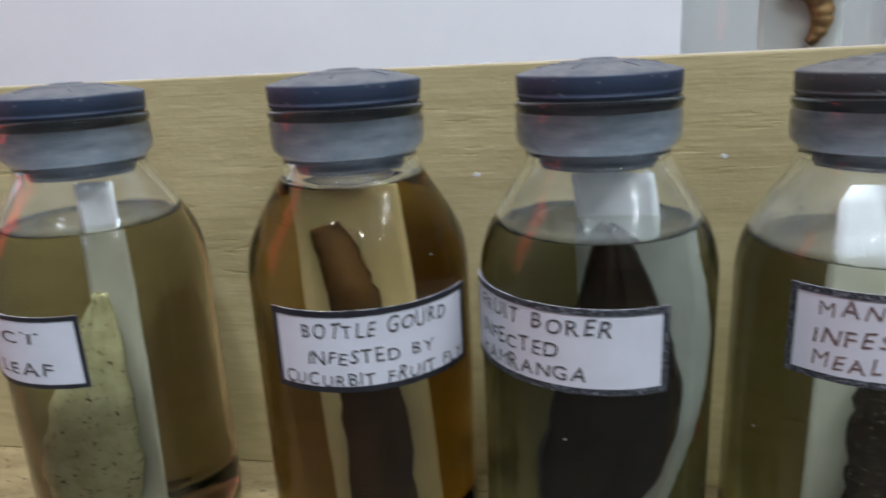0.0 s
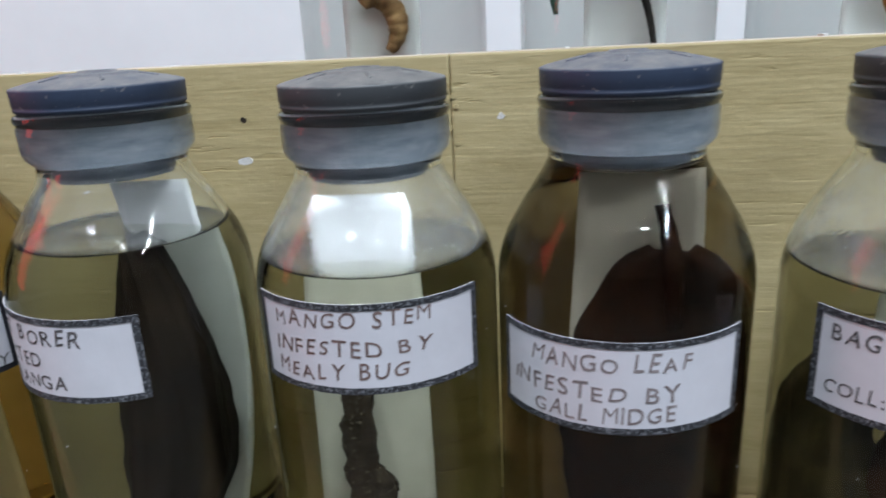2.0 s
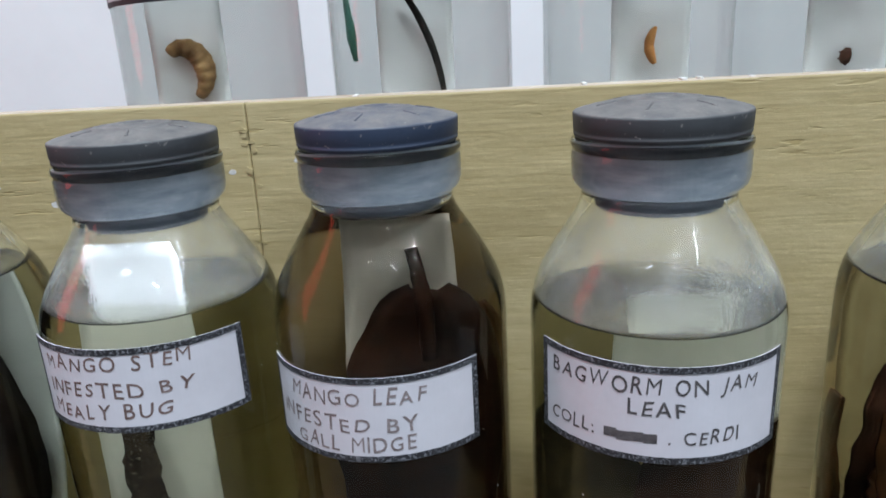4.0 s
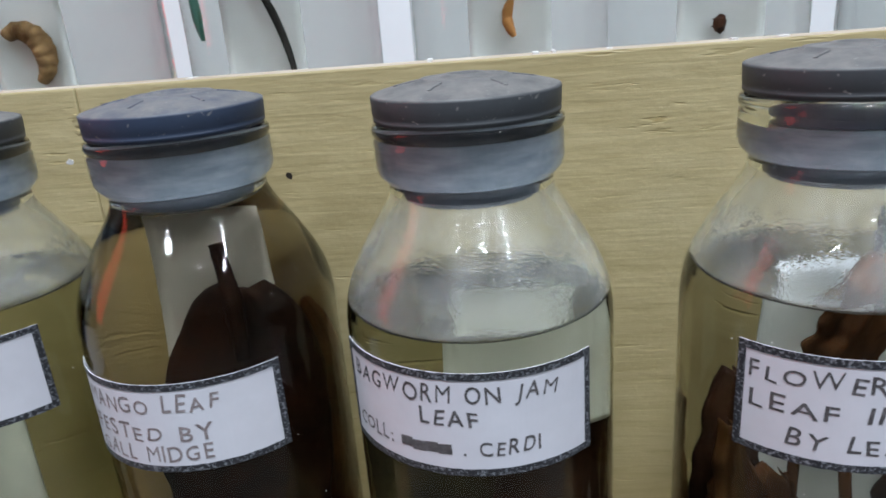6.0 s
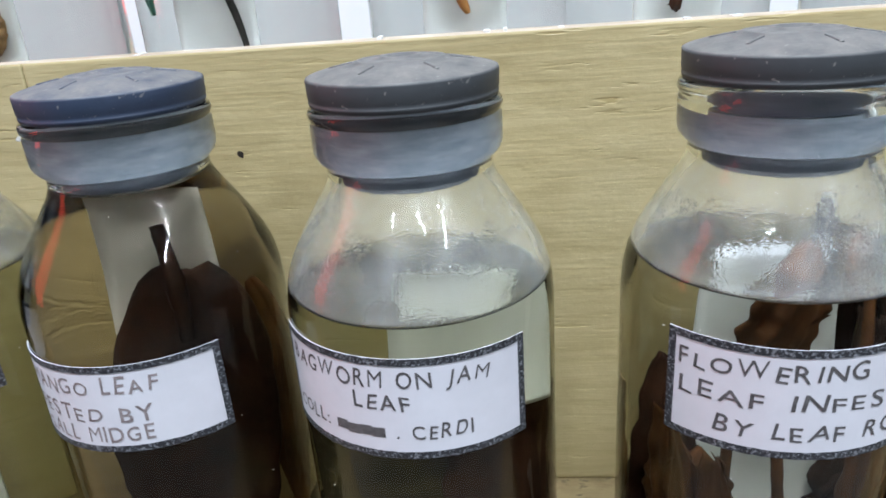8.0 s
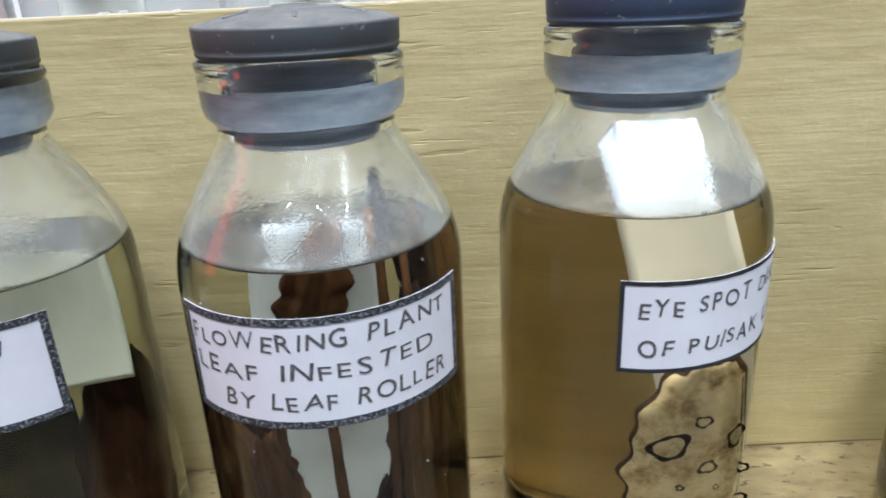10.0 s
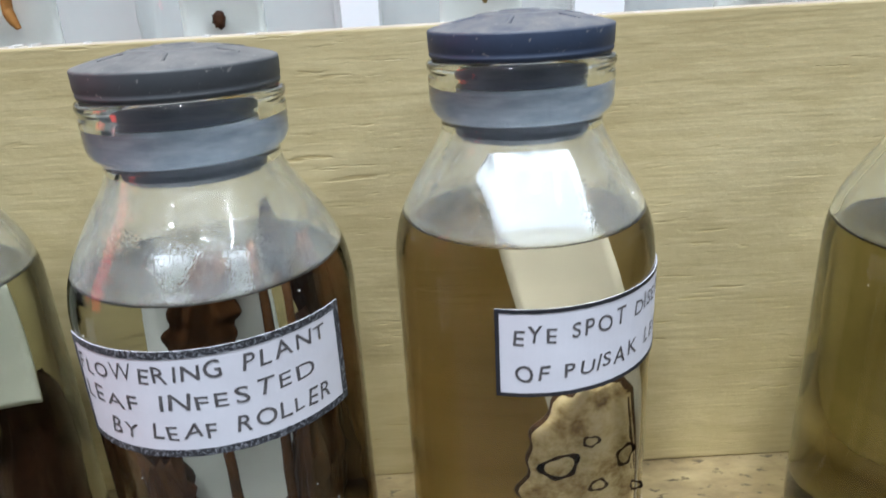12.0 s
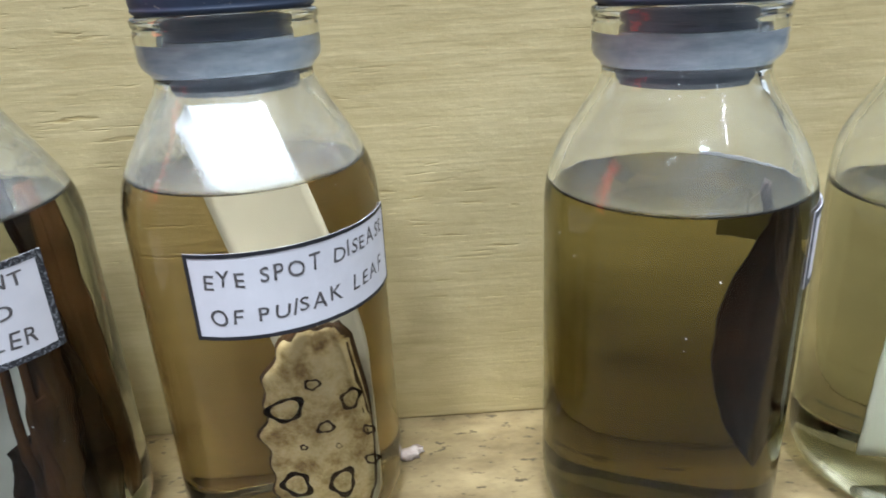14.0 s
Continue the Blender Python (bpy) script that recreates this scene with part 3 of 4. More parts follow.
def leaf(b, name, base, tip, width, y, mat, curl=3.0, seed=0, ragged=0.0, blunt=0.7, label="", thick=0.6, full=0.8, bow=0.0):
    """A leaf or slice from base to tip (x, z in millimetres) with a curled, uneven blade."""
    rnd = random.Random(seed)
    ph = [rnd.uniform(0, 6.3) for _ in range(6)]
    bx, bz = base
    dx, dz = tip[0] - bx, tip[1] - bz
    ln = math.hypot(dx, dz)
    nx, nz = -dz / ln, dx / ln

    def pt(u, v):
        w = width * max(0.03, math.sin(math.pi * min(1, max(0, u)) ** blunt)) ** full
        s = 2 * v - 1
        edge = 1 + ragged * (math.sin(23 * u + ph[0]) + math.sin(41 * u + ph[1] + 2 * s)) * 0.5
        off = s * w / 2 * edge
        yy = y + curl * (s * s - 0.4) + 1.2 * math.sin(5 * u + ph[2]) + 0.7 * math.sin(9 * s + ph[3] + 4 * u)
        zz = bz + dz * u + nz * off
        return (inside(bx + dx * u + nx * off + bow * math.sin(math.pi * u), yy, zz, 1.6), yy, zz)
    return part(name, sheet(pt, thick, 40), mat, b, label, True)


def stalk(b, name, pts, radii, mat, label="", seed=0, lumps=0.15):
    """A lumpy stem through (x, y, z) points in millimetres."""
    rnd = random.Random(seed)
    bm = bmesh.new()
    fine = []
    for (p, q), (ra, rb) in zip(zip(pts, pts[1:]), zip(radii, radii[1:])):
        for s in range(6):
            t = s / 6
            fine.append((Vector(p).lerp(Vector(q), t), ra + (rb - ra) * t))
    fine.append((Vector(pts[-1]), radii[-1]))
    rings = []
    for i, (c, r) in enumerate(fine):
        d = (fine[min(i + 1, len(fine) - 1)][0] - fine[max(i - 1, 0)][0]).normalized()
        side = d.cross(Vector((0, 1, 0))).normalized()
        other = d.cross(side)
        rings.append([bm.verts.new((c + (side * math.cos(a) + other * math.sin(a)) * r * (1 + rnd.uniform(-lumps, lumps))) * MM) for a in [2 * math.pi * k / 14 for k in range(14)]])
    for a, c in zip(rings, rings[1:]):
        for k in range(14):
            bm.faces.new((a[k], a[(k + 1) % 14], c[(k + 1) % 14], c[k]))
    bm.faces.new(rings[0])
    bm.faces.new(rings[-1])
    bmesh.ops.recalc_face_normals(bm, faces=bm.faces)
    return part(name, bm, mat, b, label, True)


DARK_LEAF = two_tone("pickled_dark_leaf", (0.008, 0.004, 0.003), (0.034, 0.014, 0.008), 130, rough=0.55, relief=0.1, gloss=0.06)
BROWN_LEAF = two_tone("withered_brown_leaf", (0.022, 0.010, 0.005), (0.13, 0.054, 0.020), 140, (1, 1, 0.5), 0.6, 0.6, gloss=0.06)
OLIVE_LEAF = two_tone("dark_olive_leaf", (0.010, 0.008, 0.005), (0.036, 0.027, 0.013), 120, rough=0.6, relief=0.1, gloss=0.06)
BARK = two_tone("dark_mango_bark", (0.018, 0.013, 0.011), (0.10, 0.075, 0.055), 320, rough=0.85, relief=0.9, spots=(0.34, 0.30, 0.25), gloss=0.06)
FRUIT = two_tone("dark_fruit_skin", (0.007, 0.005, 0.005), (0.028, 0.018, 0.013), 90, rough=0.45, relief=0.1, gloss=0.06)
PALE_FRUIT = two_tone("pale_blotched_fruit", (0.34, 0.32, 0.20), (0.56, 0.54, 0.40), 170, rough=0.6, relief=0.4, spots=(0.10, 0.08, 0.05), gloss=0.06)
GOURD = two_tone("brown_gourd_flesh", (0.028, 0.018, 0.013), (0.085, 0.055, 0.04), 100, (1, 1, 0.5), 0.6, 0.4, gloss=0.06)
LARVA = two_tone("brown_grub_skin", (0.16, 0.08, 0.035), (0.42, 0.26, 0.12), 350, rough=0.5, relief=0.5, gloss=0.06)
EGG = two_tone("ochre_egg_shell", (0.20, 0.12, 0.03), (0.34, 0.22, 0.07), 400, rough=0.5, gloss=0.06)
LARVA_PALE = two_tone("orange_grub_skin", (0.40, 0.17, 0.05), (0.58, 0.28, 0.10), 350, rough=0.5, relief=0.4, gloss=0.06)
BEETLE = two_tone("dark_beetle_shell", (0.020, 0.008, 0.006), (0.10, 0.04, 0.02), 500, rough=0.4, relief=0.5, gloss=0.06)
BLACK_WORM = two_tone("black_wireworm", (0.012, 0.011, 0.010), (0.045, 0.04, 0.035), 400, rough=0.5, gloss=0.06)
FIBRE = two_tone("brown_plant_fibre", (0.09, 0.05, 0.02), (0.36, 0.24, 0.12), 260, (1, 1, 2), 0.85, 0.9, 0.001, gloss=0.06)
# Colour of the green reflection in the wireworm bottle.
GREEN_GLASS = two_tone("green_reflection_tone", (0.05, 0.16, 0.12), (0.10, 0.26, 0.2), 60, rough=0.3, gloss=0.06)


def eye_spot_leaf_material():
    """Cream leaf with brown blotches."""
    m, n, l, b = material("eye_spot_leaf", 0.6)
    v = coords(n, l)
    f = noise_tex(n, l, v, 190, 7, 0.72)
    c = ramp(n, l, f, [(0.30, (0.16, 0.095, 0.045)), (0.41, (0.40, 0.30, 0.16)), (0.53, (0.66, 0.57, 0.39)), (0.75, (0.82, 0.78, 0.66))])
    l.new(c, b.inputs["Base Color"])
    bump(n, l, b, f, 0.3, 0.0005)
    return m


EYE_LEAF = eye_spot_leaf_material()
SPOT = two_tone("dark_brown_spot_ring", (0.03, 0.014, 0.007), (0.10, 0.05, 0.024), 500, rough=0.6)


def ring_mesh(items):
    """Flat, slightly wobbly rings (x, y, z, inner, outer, seed) facing the front, in millimetres."""
    bm = bmesh.new()
    for x, y, z, ri, ro, sd in items:
        rnd = random.Random(sd)
        ph = [rnd.uniform(0, 6.3) for _ in range(3)]
        a_, b_ = [], []
        for i in range(28):
            a = 2 * math.pi * i / 28
            w = 1 + 0.14 * math.sin(2 * a + ph[0]) + 0.10 * math.sin(3 * a + ph[1])
            a_.append(bm.verts.new(Vector((x + ri * w * math.cos(a), y, z + ri * w * math.sin(a))) * MM))
            q = w * (1.06 + 0.10 * math.sin(5 * a + ph[2]))
            b_.append(bm.verts.new(Vector((x + ro * q * math.cos(a), y, z + ro * q * math.sin(a))) * MM))
        for i in range(28):
            j = (i + 1) % 28
            bm.faces.new((a_[i], a_[j], b_[j], b_[i]))
    bmesh.ops.solidify(bm, geom=bm.faces[:], thickness=0.15 * MM)
    return bm


LABEL_DROP = 1.003 * 1000 - SHELF * 1000
CRUMB = two_tone("pinkish_crumb", (0.42, 0.33, 0.30), (0.66, 0.58, 0.54), 500, rough=0.9)
FRONT = "bottles on the lower step"
BACK = "bottles on the upper step"


def front_row():
    # pale blotched fruit
    b = specimen_bottle(-44.3, -20.4, SHELF, "clear bottle with a pale blotched specimen and stopper", LIQ_MURKY, 82, FRONT, RUBBER_BLUE, 10, tall=0.977)
    add_label(b, -92, 22.5, 51.3, 67.2, 0.0, [("INSECT", -66, 3, 61.3, 3.0, 61.5), ("ON LEAF", -66, 7, 53.6, 3.0, 54.4)], BORDER_BLACK, INK, 1, 1.0)
    leaf(b, "pale_leaf", (-6, 7), (3.5, 65), 18, -8, PALE_FRUIT, 2.0, 3, 0.05, 0.55, "pale blotched leaf", 0.8, 0.6)
    card_strip(b, -1.5, 7.5, -4, 6, 89, STRIP, 2)
    # bottle gourd
    b = specimen_bottle(17.9, -20.4, SHELF, "amber-filled bottle with a brown gourd slice on card", LIQ_AMBER, 90, FRONT, RUBBER_BLUE, 35, tall=0.979)
    add_label(b, -29.5, 76, 53.0, 69.6, 0.0, [("BOTTLE GOURD", -13, 60, 64.0, 3.1, 64.6), ("INFESTED BY", -11.5, 51.5, 58.9, 2.9, 58.7), ("CUCURBIT FRUIT FLY", -25, 72, 54.3, 2.7, 54.5)], BORDER_BLACK, INK, 2)
    card_strip(b, -5.5, 13.0, -3, 6, 86, STRIP, -4, 0)
    stalk(b, "gourd_piece", [(3.5, -9, 8), (3.5, -9.5, 40), (1.5, -8.5, 64), (-1.5, -6, 72), (-4.0, -5, 77.5)], [5.8, 5.6, 4.2, 3.4, 2.6], GOURD, "brown dried gourd piece", 4, 0.1)
    # fruit borer
    b = specimen_bottle(67.7, -21, SHELF, "clear bottle with a dark split fruit and curved card", LIQ_GREY, 80.8, FRONT, RUBBER_BLUE, 5, tall=0.977)
    add_label(b, -84, 29.7, 54.8, 71.1, -0.01, [("FRUIT BORER", -68, 5.3, 66.2, 3.0, 65.9), ("INFECTED", -68, -17.5, 60.9, 3.0, 61.2), ("KAMRANGA", -68, -5, 56.3, 3.0, 57.6)], BORDER, INK, 3)
    leaf(b, "fruit_half", (-3.5, 6), (2.0, 77), 18, -4, FRUIT, 4.0, 8, 0.03, 0.8, "dark split fruit half", 4.0, 0.65, 4.0)
    card_strip(b, -9, 7.5, 5, 6, 88, STRIP, 4, 5)
    # mango stem
    b = specimen_bottle(118.3, -20.4, SHELF, "clear bottle with a dark knobbly stem on white card", LIQ_GREEN, 76.7, FRONT, RUBBER_GREY, 50, True, tall=0.963)
    add_label(b, -49, 58.3, 57.0, 73.6, 0.0, [("MANGO STEM", -37.5, 34.5, 68.8, 3.0, 69.8), ("INFESTED BY", -39, 34, 63.8, 3.0, 64.5), ("MEALY BUG", -38.5, 23, 59.4, 3.0, 59.8)], BORDER, INK_BROWN, 4)
    card_strip(b, -9.4, 9.0, -9.5, 6, 88, STRIP)
    stalk(b, "mango_stem", [(-0.5, -14, 7), (-1.5, -14, 28), (-2.2, -13.5, 42), (-2, -13, 56)], [3.2, 2.9, 2.7, 2.4], BARK, "dark knobbly mango stem", 5, 0.2)
    stalk(b, "stem_knob", [(0, -14, 24), (1.7, -14.5, 29), (2.0, -14.5, 32), (0, -14, 36)], [1.5, 2.0, 1.8, 0.9], BARK, "", 6, 0.25)
    # mango leaf
    b = specimen_bottle(165.5, -20.4, SHELF, "brownish bottle with a dark pickled leaf on card", LIQ_BROWN, 92, FRONT, RUBBER_BLUE, 20, tall=0.971)
    add_label(b, -66, 47, 50.0, 66.8, 0.03, [("MANGO LEAF", -47, 21.5, 61.3, 3.1, 61.5), ("INFESTED BY", -58, 18, 56.0, 3.1, 56.0), ("GALL MIDGE", -45.5, 16, 51.9, 3.0, 52.1)], BORDER, INK_FAINT, 5)
    card_strip(b, -7.5, 10, -1, 30, 88, STRIP, 1)
    leaf(b, "dark_leaf", (6.5, 73.5), (3.5, 5.5), 28, -6, DARK_LEAF, 3.0, 9, 0.03, 0.85, "dark brown pickled mango leaf", 0.8, 0.42)
    stalk(b, "leaf_stalk", [(4.6, -5, 82), (5.6, -6, 77), (6.3, -6.5, 72), (6.5, -7, 62)], [1.1, 1.2, 1.6, 1.0], DARK_LEAF, "", 2, 0.1)
    leaf(b, "leaf_piece", (13, 68), (15, 10), 12, 3, BROWN_LEAF, 2.0, 11, 0.05, 0.8)
    # bagworm
    b = specimen_bottle(216.9, -25.5, SHELF, "half-dark bottle with bagworm leaves and white card", LIQ_GREEN, 74.0, FRONT, RUBBER_GREY, 65, True, tall=0.971)
    add_label(b, -66, 47.5, 52.4, 70.3, 0.0, [("BAGWORM ON JAM", -59, 31, 65.1, 3.0, 65.3), ("LEAF", -23, 1, 61.1, 2.9, 61.2), ("COLL: #### . CERDI", -60, 24, 55.8, 2.7, 56.0)], BORDER, INK, 6)
    card_strip(b, -5, 17, 1, 46, 70.5, STRIP)
    leaf(b, "bag_leaf", (-8, 6), (-7, 52), 20, 4, OLIVE_LEAF, 3.0, 13, 0.05, 0.5, "dark olive leaf", 0.6, 0.35)
    leaf(b, "dark_leaf", (8, 6), (9, 50), 19, 3, DARK_LEAF, 4.0, 14, 0.04, 0.5, "dark brown leaf with bagworm case", 0.6, 0.35)
    # leaf roller
    b = specimen_bottle(275.0, -28.3, SHELF, "bottle crowded with withered brown rolled leaves", LIQ_PALE, 77.3, FRONT, RUBBER_GREY, 40, True, tall=0.979, stepped=True)
    add_label(b, -52, 66.3, 54.0, 72.0, 0.01, [("FLOWERING PLANT", -48, 58, 66.6, 2.8, 67.4), ("LEAF INFESTED", -47.5, 50.5, 61.8, 2.7, 62.5), ("BY LEAF ROLLER", -34, 57, 57.0, 2.8, 57.1)], BORDER, INK, 7)
    card_strip(b, -9, 7.5, -2, 6, 76, STRIP)
    rnd = random.Random(21)
    # broad withered blades down both sides, with the card bare between them
    for bx, bz, tx, tz, w, y, mat in ((-14, 6, -12, 58, 13, -3, DARK_LEAF), (-9, 6, -15, 50, 10, -9, BROWN_LEAF), (-6, 6, -9, 44, 7, -13, BROWN_LEAF), (14, 6, 11, 66, 12, -4, DARK_LEAF),
                                      (10, 6, 15, 60, 9, -9, BROWN_LEAF), (17, 8, 15, 78, 8, 1, BROWN_LEAF), (-3, 57, 3, 79, 9, -9, BROWN_LEAF), (12, 50, 9, 84, 5, 2, DARK_LEAF), (-16, 10, -17, 48, 8, 4, BROWN_LEAF)):
        leaf(b, "withered_leaf", (bx, bz), (tx, tz), w, y, mat, rnd.uniform(2, 4), rnd.randint(1, 900), 0.14, rnd.uniform(0.6, 0.9), "", 0.6, 0.5)
    for i in range(15):
        side = -1 if i % 2 else 1
        x = side * rnd.uniform(6.0, 14.5)
        zb = rnd.uniform(6, 48)
        leaf(b, "rolled_leaf", (x + rnd.uniform(-4, 4), zb), (x + side * rnd.uniform(-2, 4), min(78, zb + rnd.uniform(12, 30))), rnd.uniform(2.5, 6), rnd.uniform(-12, -4), BROWN_LEAF if i % 4 else DARK_LEAF, rnd.uniform(2, 5), 30 + i, rnd.uniform(0.15, 0.35), rnd.uniform(0.6, 1.3))
    for x, z1 in ((0.8, 52), (9.5, 80), (-6.5, 60), (12.5, 74)):
        stalk(b, "twig", [(x + 1.5, -10, 7), (x + rnd.uniform(-0.6, 0.6), -10.5, 30), (x + rnd.uniform(-1.5, 1.0), -8, z1)], [0.9, 0.8, 0.6], BROWN_LEAF, "", 60 + int(z1), 0.2)
    # eye spot
    b = specimen_bottle(329.0, -20.4, SHELF, "straw-yellow bottle with a ring-spotted leaf on slanted card", LIQ_YELLOW, 79.8, FRONT, RUBBER_BLUE, 15, True, tall=0.996, stepped=True)
    add_label(b, -18, 88, 55.8, 71.4, 0.0, [("EYE SPOT DISEASE", -12, 81, 65.4, 2.9, 66.8), ("OF PUISAK LEAF", -11.5, 76, 58.8, 2.9, 59.8)], BORDER_BLACK, INK, 8, 0.7)
    card_strip(b, 7.5, 23.5, -10, 5, 89, STRIP, -17, 2.5)
    leaf(b, "spotted_leaf", (9.5, 5.5), (9.5, 48.6), 22, -12.5, EYE_LEAF, 1.0, 17, 0.09, 0.8, "cream leaf with dark ring spots", 0.5, 0.3)
    leaf(b, "leaf_margin", (9.5, 5.0), (9.5, 49.4), 22.9, -11.9, SPOT, 1.0, 17, 0.10, 0.8, "dark brown withered leaf margin", 0.4, 0.3)
    part("leaf_spots", ring_mesh([(3.5, -15.8, 33.7, 2.12, 2.78, 1), (15.5, -15.5, 33.9, 1.62, 2.18, 2), (10, -15.9, 28.8, 1.02, 1.48, 3), (8.6, -15.8, 38.4, 0.92, 1.28, 4), (3.4, -15.7, 16.5, 1.92, 2.68, 5), (12, -16.1, 15.5, 2.12, 2.88, 6), (18.5, -15.1, 26, 0.72, 1.18, 7), (18.6, -15.1, 19, 0.92, 1.38, 8), (5.6, -15.9, 25, 0.32, 0.68, 9), (12, -15.8, 24, 0.42, 0.58, 10)]), SPOT, b, "dark brown ring spots")
    # dark leaf in greenish fluid
    b = specimen_bottle(406.3, -29, SHELF, "yellow-green bottle with a dark leaf, label turned aside", LIQ_OLIVE, 74.5, FRONT, RUBBER_BLUE, 25, tall=0.977, stepped=True)
    add_label(b, 44, 148, 59.5, 73.0, 0.0, [], BORDER, INK, 9)
    leaf(b, "dark_leaf", (12.0, 15), (12.8, 66), 12.0, -3, DARK_LEAF, 3.0, 19, 0.03, 1.0, "dark brown leaf", 0.6, 0.8)
    leaf(b, "pale_stalk", (12, 74), (14.5, 46), 3.5, -9, GOURD, 1.0, 23, 0.05, 0.8)
    # last bottle of the row
    b = specimen_bottle(464, -25, SHELF, "clear greenish bottle with a white card strip", LIQ_GREEN, 68, FRONT, RUBBER_BLUE, 25, tall=0.975)
    card_strip(b, -8, 6, 0, 6, 70, STRIP, 3)


def grub(b, pts, radii, mat, name="grub", label="", seed=0):
    return stalk(b, name, pts, radii, mat, label, seed, 0.05)


def bug(b, x, y, z, rx, rz, mat, name, label, seed, legs=0):
    """A lumpy flattened oval body with a few short ragged legs."""
    rnd = random.Random(seed)
    bm = bmesh.new()
    bmesh.ops.create_icosphere(bm, subdivisions=3, radius=1)
    off = Vector((seed * 1.3, 2.0, 5.0))
    for v in bm.verts:
        d = 1 + 0.28 * noise.noise(v.co * 2.0 + off) + 0.16 * noise.noise(v.co * 5.0 + off)
        v.co = Vector((x + v.co.x * rx * d, y + v.co.y * 1.1 * d, z + v.co.z * rz * d)) * MM
    for i in range(legs):
        a = 2 * math.pi * (i + rnd.uniform(-0.3, 0.3)) / legs
        c = Vector((x + rx * 0.7 * math.cos(a), y, z + rz * 0.7 * math.sin(a)))
        d = Vector((math.cos(a), 0, math.sin(a))) * rnd.uniform(0.3, 0.9)
        s = Vector((-d.z, 0, d.x)).normalized() * 0.3
        low, high = [[bm.verts.new((p + Vector((0, h, 0))) * MM) for p in (c - s, c + s, c + d + s * 0.3, c + d - s * 0.3)] for h in (-0.25, 0.25)]
        bm.faces.new(low)
        bm.faces.new(high[::-1])
        for k in range(4):
            bm.faces.new((low[k], low[(k + 1) % 4], high[(k + 1) % 4], high[k]))
    bmesh.ops.recalc_face_normals(bm, faces=bm.faces)
    return part(name, bm, mat, b, label, True)


def back_row():
    yb = 37.0
    for x, what in ((114.5, "grub"), (170, "wireworm"), (225, "pale"), (269.5, "bugs"), (325.5, "dots"), (385.5, "eyes"), (437, "fibre")):
        names = {"grub": "clear bottle with a curled brown grub on white card", "wireworm": "clear bottle with a long black wireworm on card", "pale": "clear bottle with a small orange grub on card",
                 "bugs": "clear bottle with two small brown bugs on card", "dots": "clear bottle with three tiny eggs on card", "eyes": "clear bottle with round dark beetles on card", "fibre": "clear bottle packed with brown plant fibre"}
        b = specimen_bottle(x, yb, TREAD2, names[what], LIQ_CLEAR, 80, BACK, RUBBER_GREY, 30)
        lines = [("NKRA BEETLE", -50, 30, 58, 3.2, 60)] if what == "grub" else []
        up = 1.5 if lines else 4.0
        add_label(b, -58, 50, 53.5 + up, 70 + up, 0.02, lines, BORDER_BLACK, INK, 40)
        y = -15
        if what == "fibre":
            core = lathe([(0, 5)] + [(17 + 1.2 * math.sin(h * 1.7), h) for h in range(6, 40, 2)] + [(10, 40.5), (0, 41)], 40)
            for v in core.verts:
                v.co += Vector((noise.noise(v.co * 260), noise.noise(v.co * 260 + Vector((9, 3, 1))), noise.noise(v.co * 260 + Vector((2, 8, 5))))) * 0.0022
            part("fibre_wad", core, FIBRE, b, "wad of brown plant fibre", True)
            bm = bmesh.new()
            rnd = random.Random(5)
            for i in range(420):
                p = Vector((rnd.uniform(-15, 15), rnd.uniform(-17, 2), rnd.uniform(8, 42)))
                d = Vector((rnd.uniform(-1, 1), rnd.uniform(-1, 1), rnd.uniform(-.6, .6))).normalized() * rnd.uniform(1.5, 3.5)
                s = d.cross(Vector((0, 0, 1))).normalized() * rnd.uniform(0.4, 0.9)
                u = d.cross(s).normalized() * 0.4
                vs = [bm.verts.new(q * MM) for q in (p - d - s, p - d + s, p + d + s * .5, p + d - s * .5, p - d - s + u, p - d + s + u, p + d + s * .5 + u, p + d - s * .5 + u)]
                for f in ((0, 1, 2, 3), (4, 5, 6, 7), (0, 1, 5, 4), (2, 3, 7, 6), (1, 2, 6, 5), (0, 3, 7, 4)):
                    bm.faces.new([vs[k] for k in f])
            part("plant_fibre", bm, FIBRE, b, "shredded brown plant fibre")
            continue
        w = 8.2
        card_strip(b, -w, w, y, 5, 86, CARD)
        yy = y - 1.6
        if what == "grub":
            path, thick = [], []
            for k in range(19):   # a curled body of swollen segments
                a = radians(128 - 188 * k / 18)
                path.append((-0.8 + 4.6 * math.cos(a), yy, 35.2 + 6.4 * math.sin(a)))
                thick.append((0.7 + 1.9 * math.sin(math.pi * (0.14 + 0.78 * k / 18))) * (1.0 if k % 2 else 0.9))
            grub(b, path, thick, LARVA, "curled_grub", "curled brown segmented grub")
        elif what == "wireworm":
            bend = [k / 11 for k in range(12)]
            grub(b, [(-3 + 9.3 * math.sin(1.45 * u), yy, 52.5 - 29 * u ** 1.25) for u in bend], [0.35 + 0.5 * math.sin(math.pi * min(1, u * 0.8 + 0.12)) for u in bend], BLACK_WORM, "wireworm", "thin black curved worm")
            # A green reflection in the glass, modelled as a solid tapered sliver.
            stalk(b, "green_reflection", [(-15.2, -9, 66), (-15.0, -9.5, 52), (-14.2, -10, 42), (-13.6, -10.5, 36)], [0.5, 0.7, 1.3, 0.6], GREEN_GLASS, "thin green sliver standing in for a reflection in the glass", 3, 0.1)
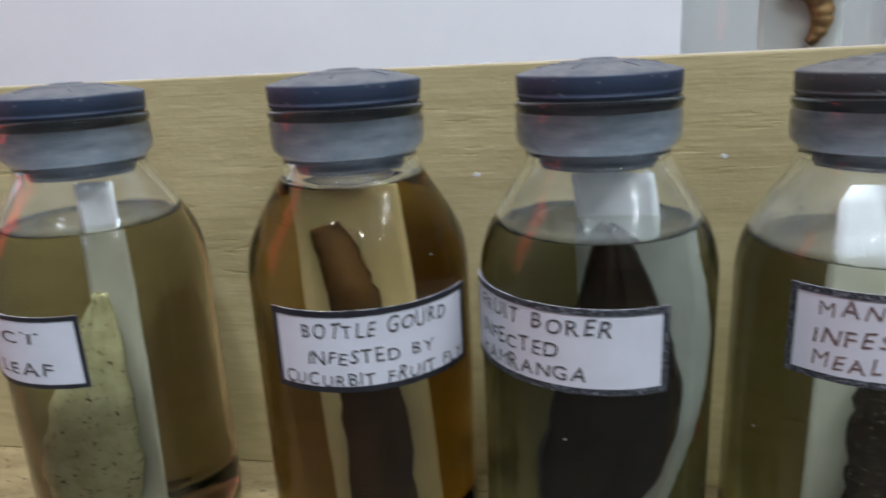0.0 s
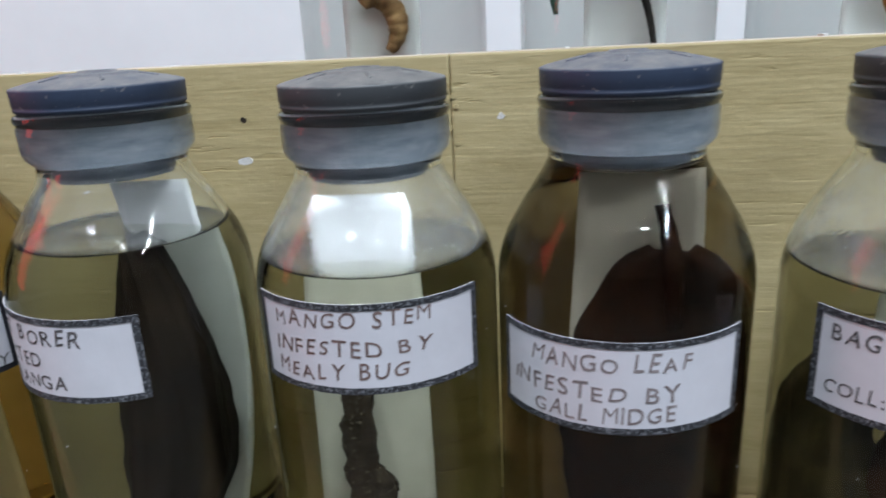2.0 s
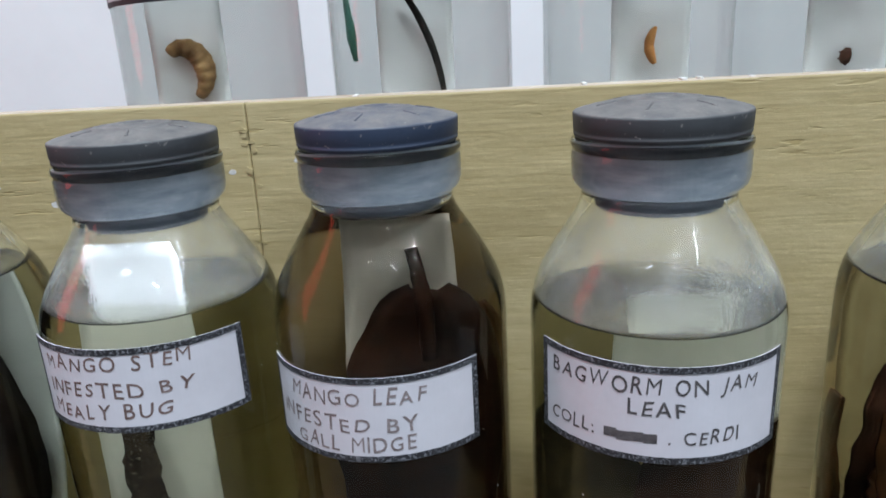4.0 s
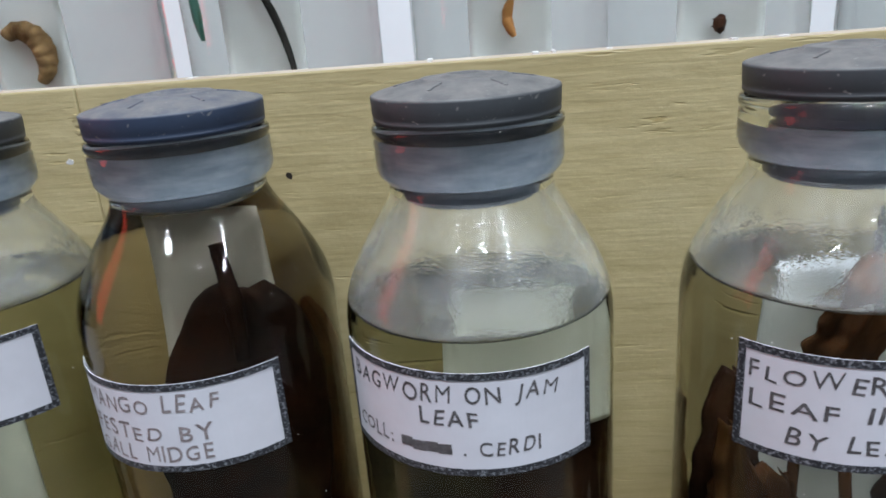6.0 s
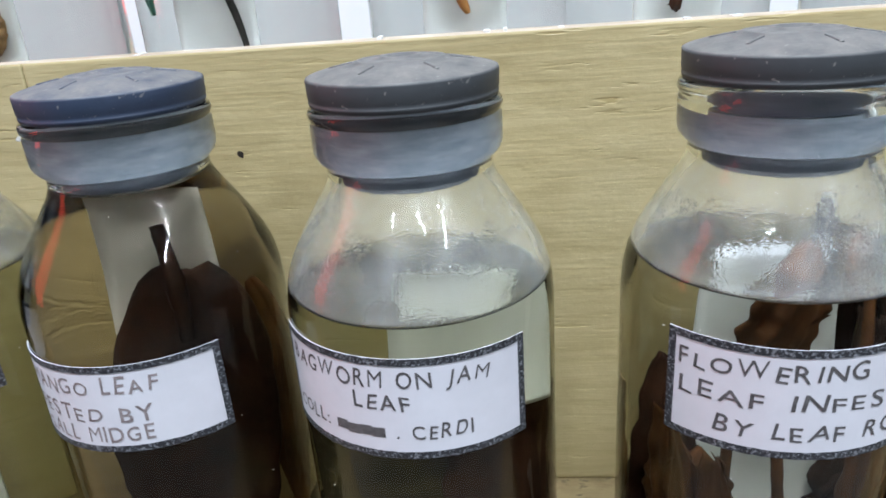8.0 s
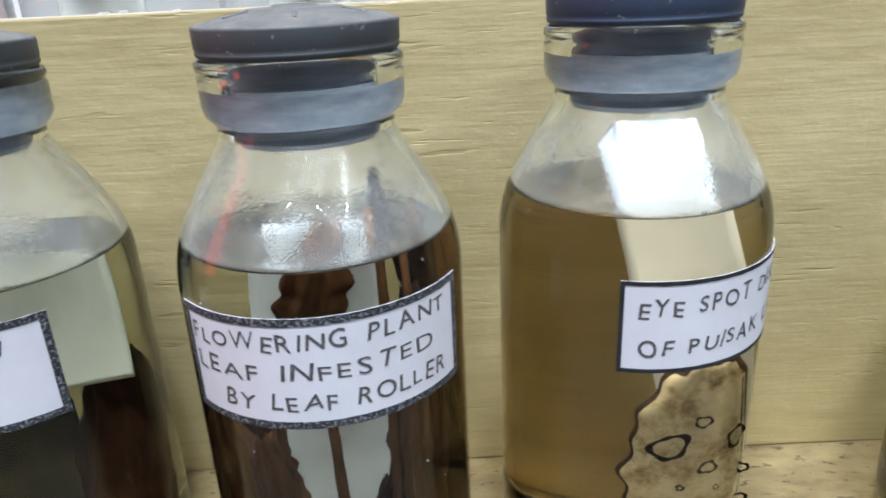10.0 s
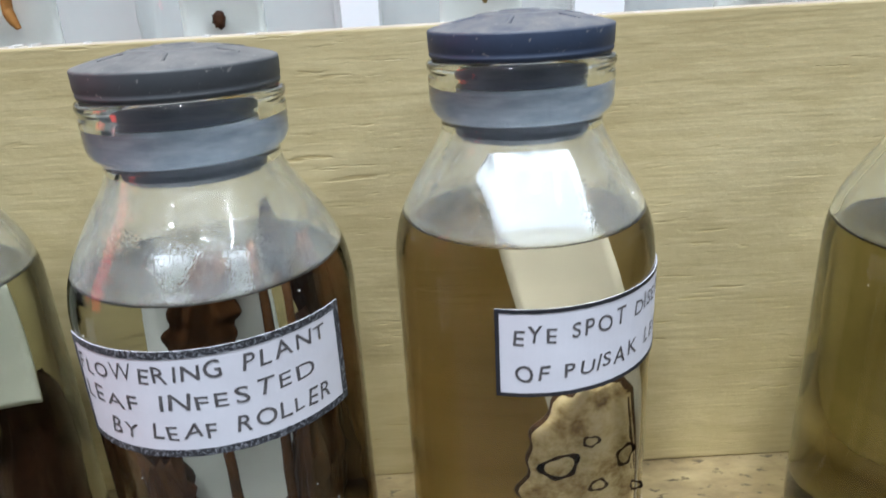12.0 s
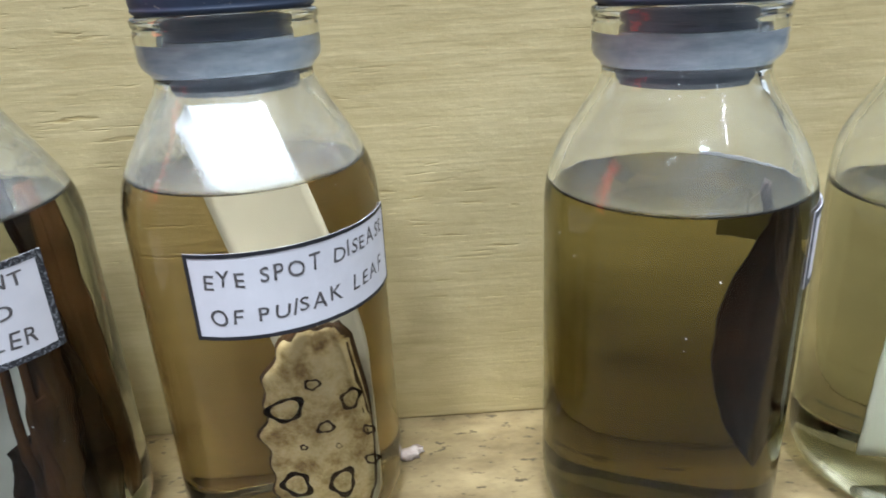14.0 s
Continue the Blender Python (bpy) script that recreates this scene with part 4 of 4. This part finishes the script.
            grub(b, [(1, yy, 26), (2.2, yy, 28)], [0.8, 0.5], BLACK_WORM, "leg_piece")
        elif what == "pale":
            grub(b, [(0.8 - 1.3 * math.sin(math.pi * k / 8), yy, 40.5 - 8.5 * k / 8) for k in range(9)], [0.35, 0.75, 0.95, 1.1, 1.0, 1.1, 1.0, 0.85, 0.5], LARVA_PALE, "orange_grub", "small orange grub")
        elif what == "bugs":
            for bx, bz in ((1, 46), (-0.5, 31.5)):
                bug(b, bx, yy, bz, 1.2, 1.9, BEETLE, "brown_bug", "small brown bug", int(bz), 7)
        elif what == "dots":
            for bx, bz in ((-1.2, 36.5), (1.4, 36.3), (0.8, 32.8)):
                grub(b, [(bx, yy, bz + 0.9), (bx, yy, bz), (bx, yy, bz - 0.9)], [0.35, 0.65, 0.35], EGG, "egg", "", int(bz * 3))
        elif what == "eyes":
            for bx, bz in ((-1, 43.5), (0.5, 34)):
                bug(b, bx, yy, bz, 2.6, 2.5, BEETLE, "round_beetle", "round dark beetle", int(bz))


def debris():
    """A crumpled pale flake lying on the tread."""
    rnd = random.Random(77)
    bm = bmesh.new()
    bmesh.ops.create_icosphere(bm, subdivisions=3, radius=1)
    for v in bm.verts:
        d = 1 + 0.55 * noise.noise(v.co * 2.3) + 0.3 * noise.noise(v.co * 6)
        v.co = Vector((v.co.x * 3.4 * d, v.co.y * 1.8 * d, max(v.co.z, -0.6) * 1.3 * d + 0.7)) * MM
    low = min(v.co.z for v in bm.verts)
    bmesh.ops.translate(bm, verts=bm.verts, vec=(0, 0, -low))
    flake = part("paper_crumb", bm, CRUMB, None, "", True)
    flake.matrix_world = pose(0.3535, -0.012, SHELF, 0, 0, 20)
    tagged(flake, "small crumpled pinkish paper crumb lying on the tread", "debris")


build_room()
build_stand()
front_row()
back_row()
debris()
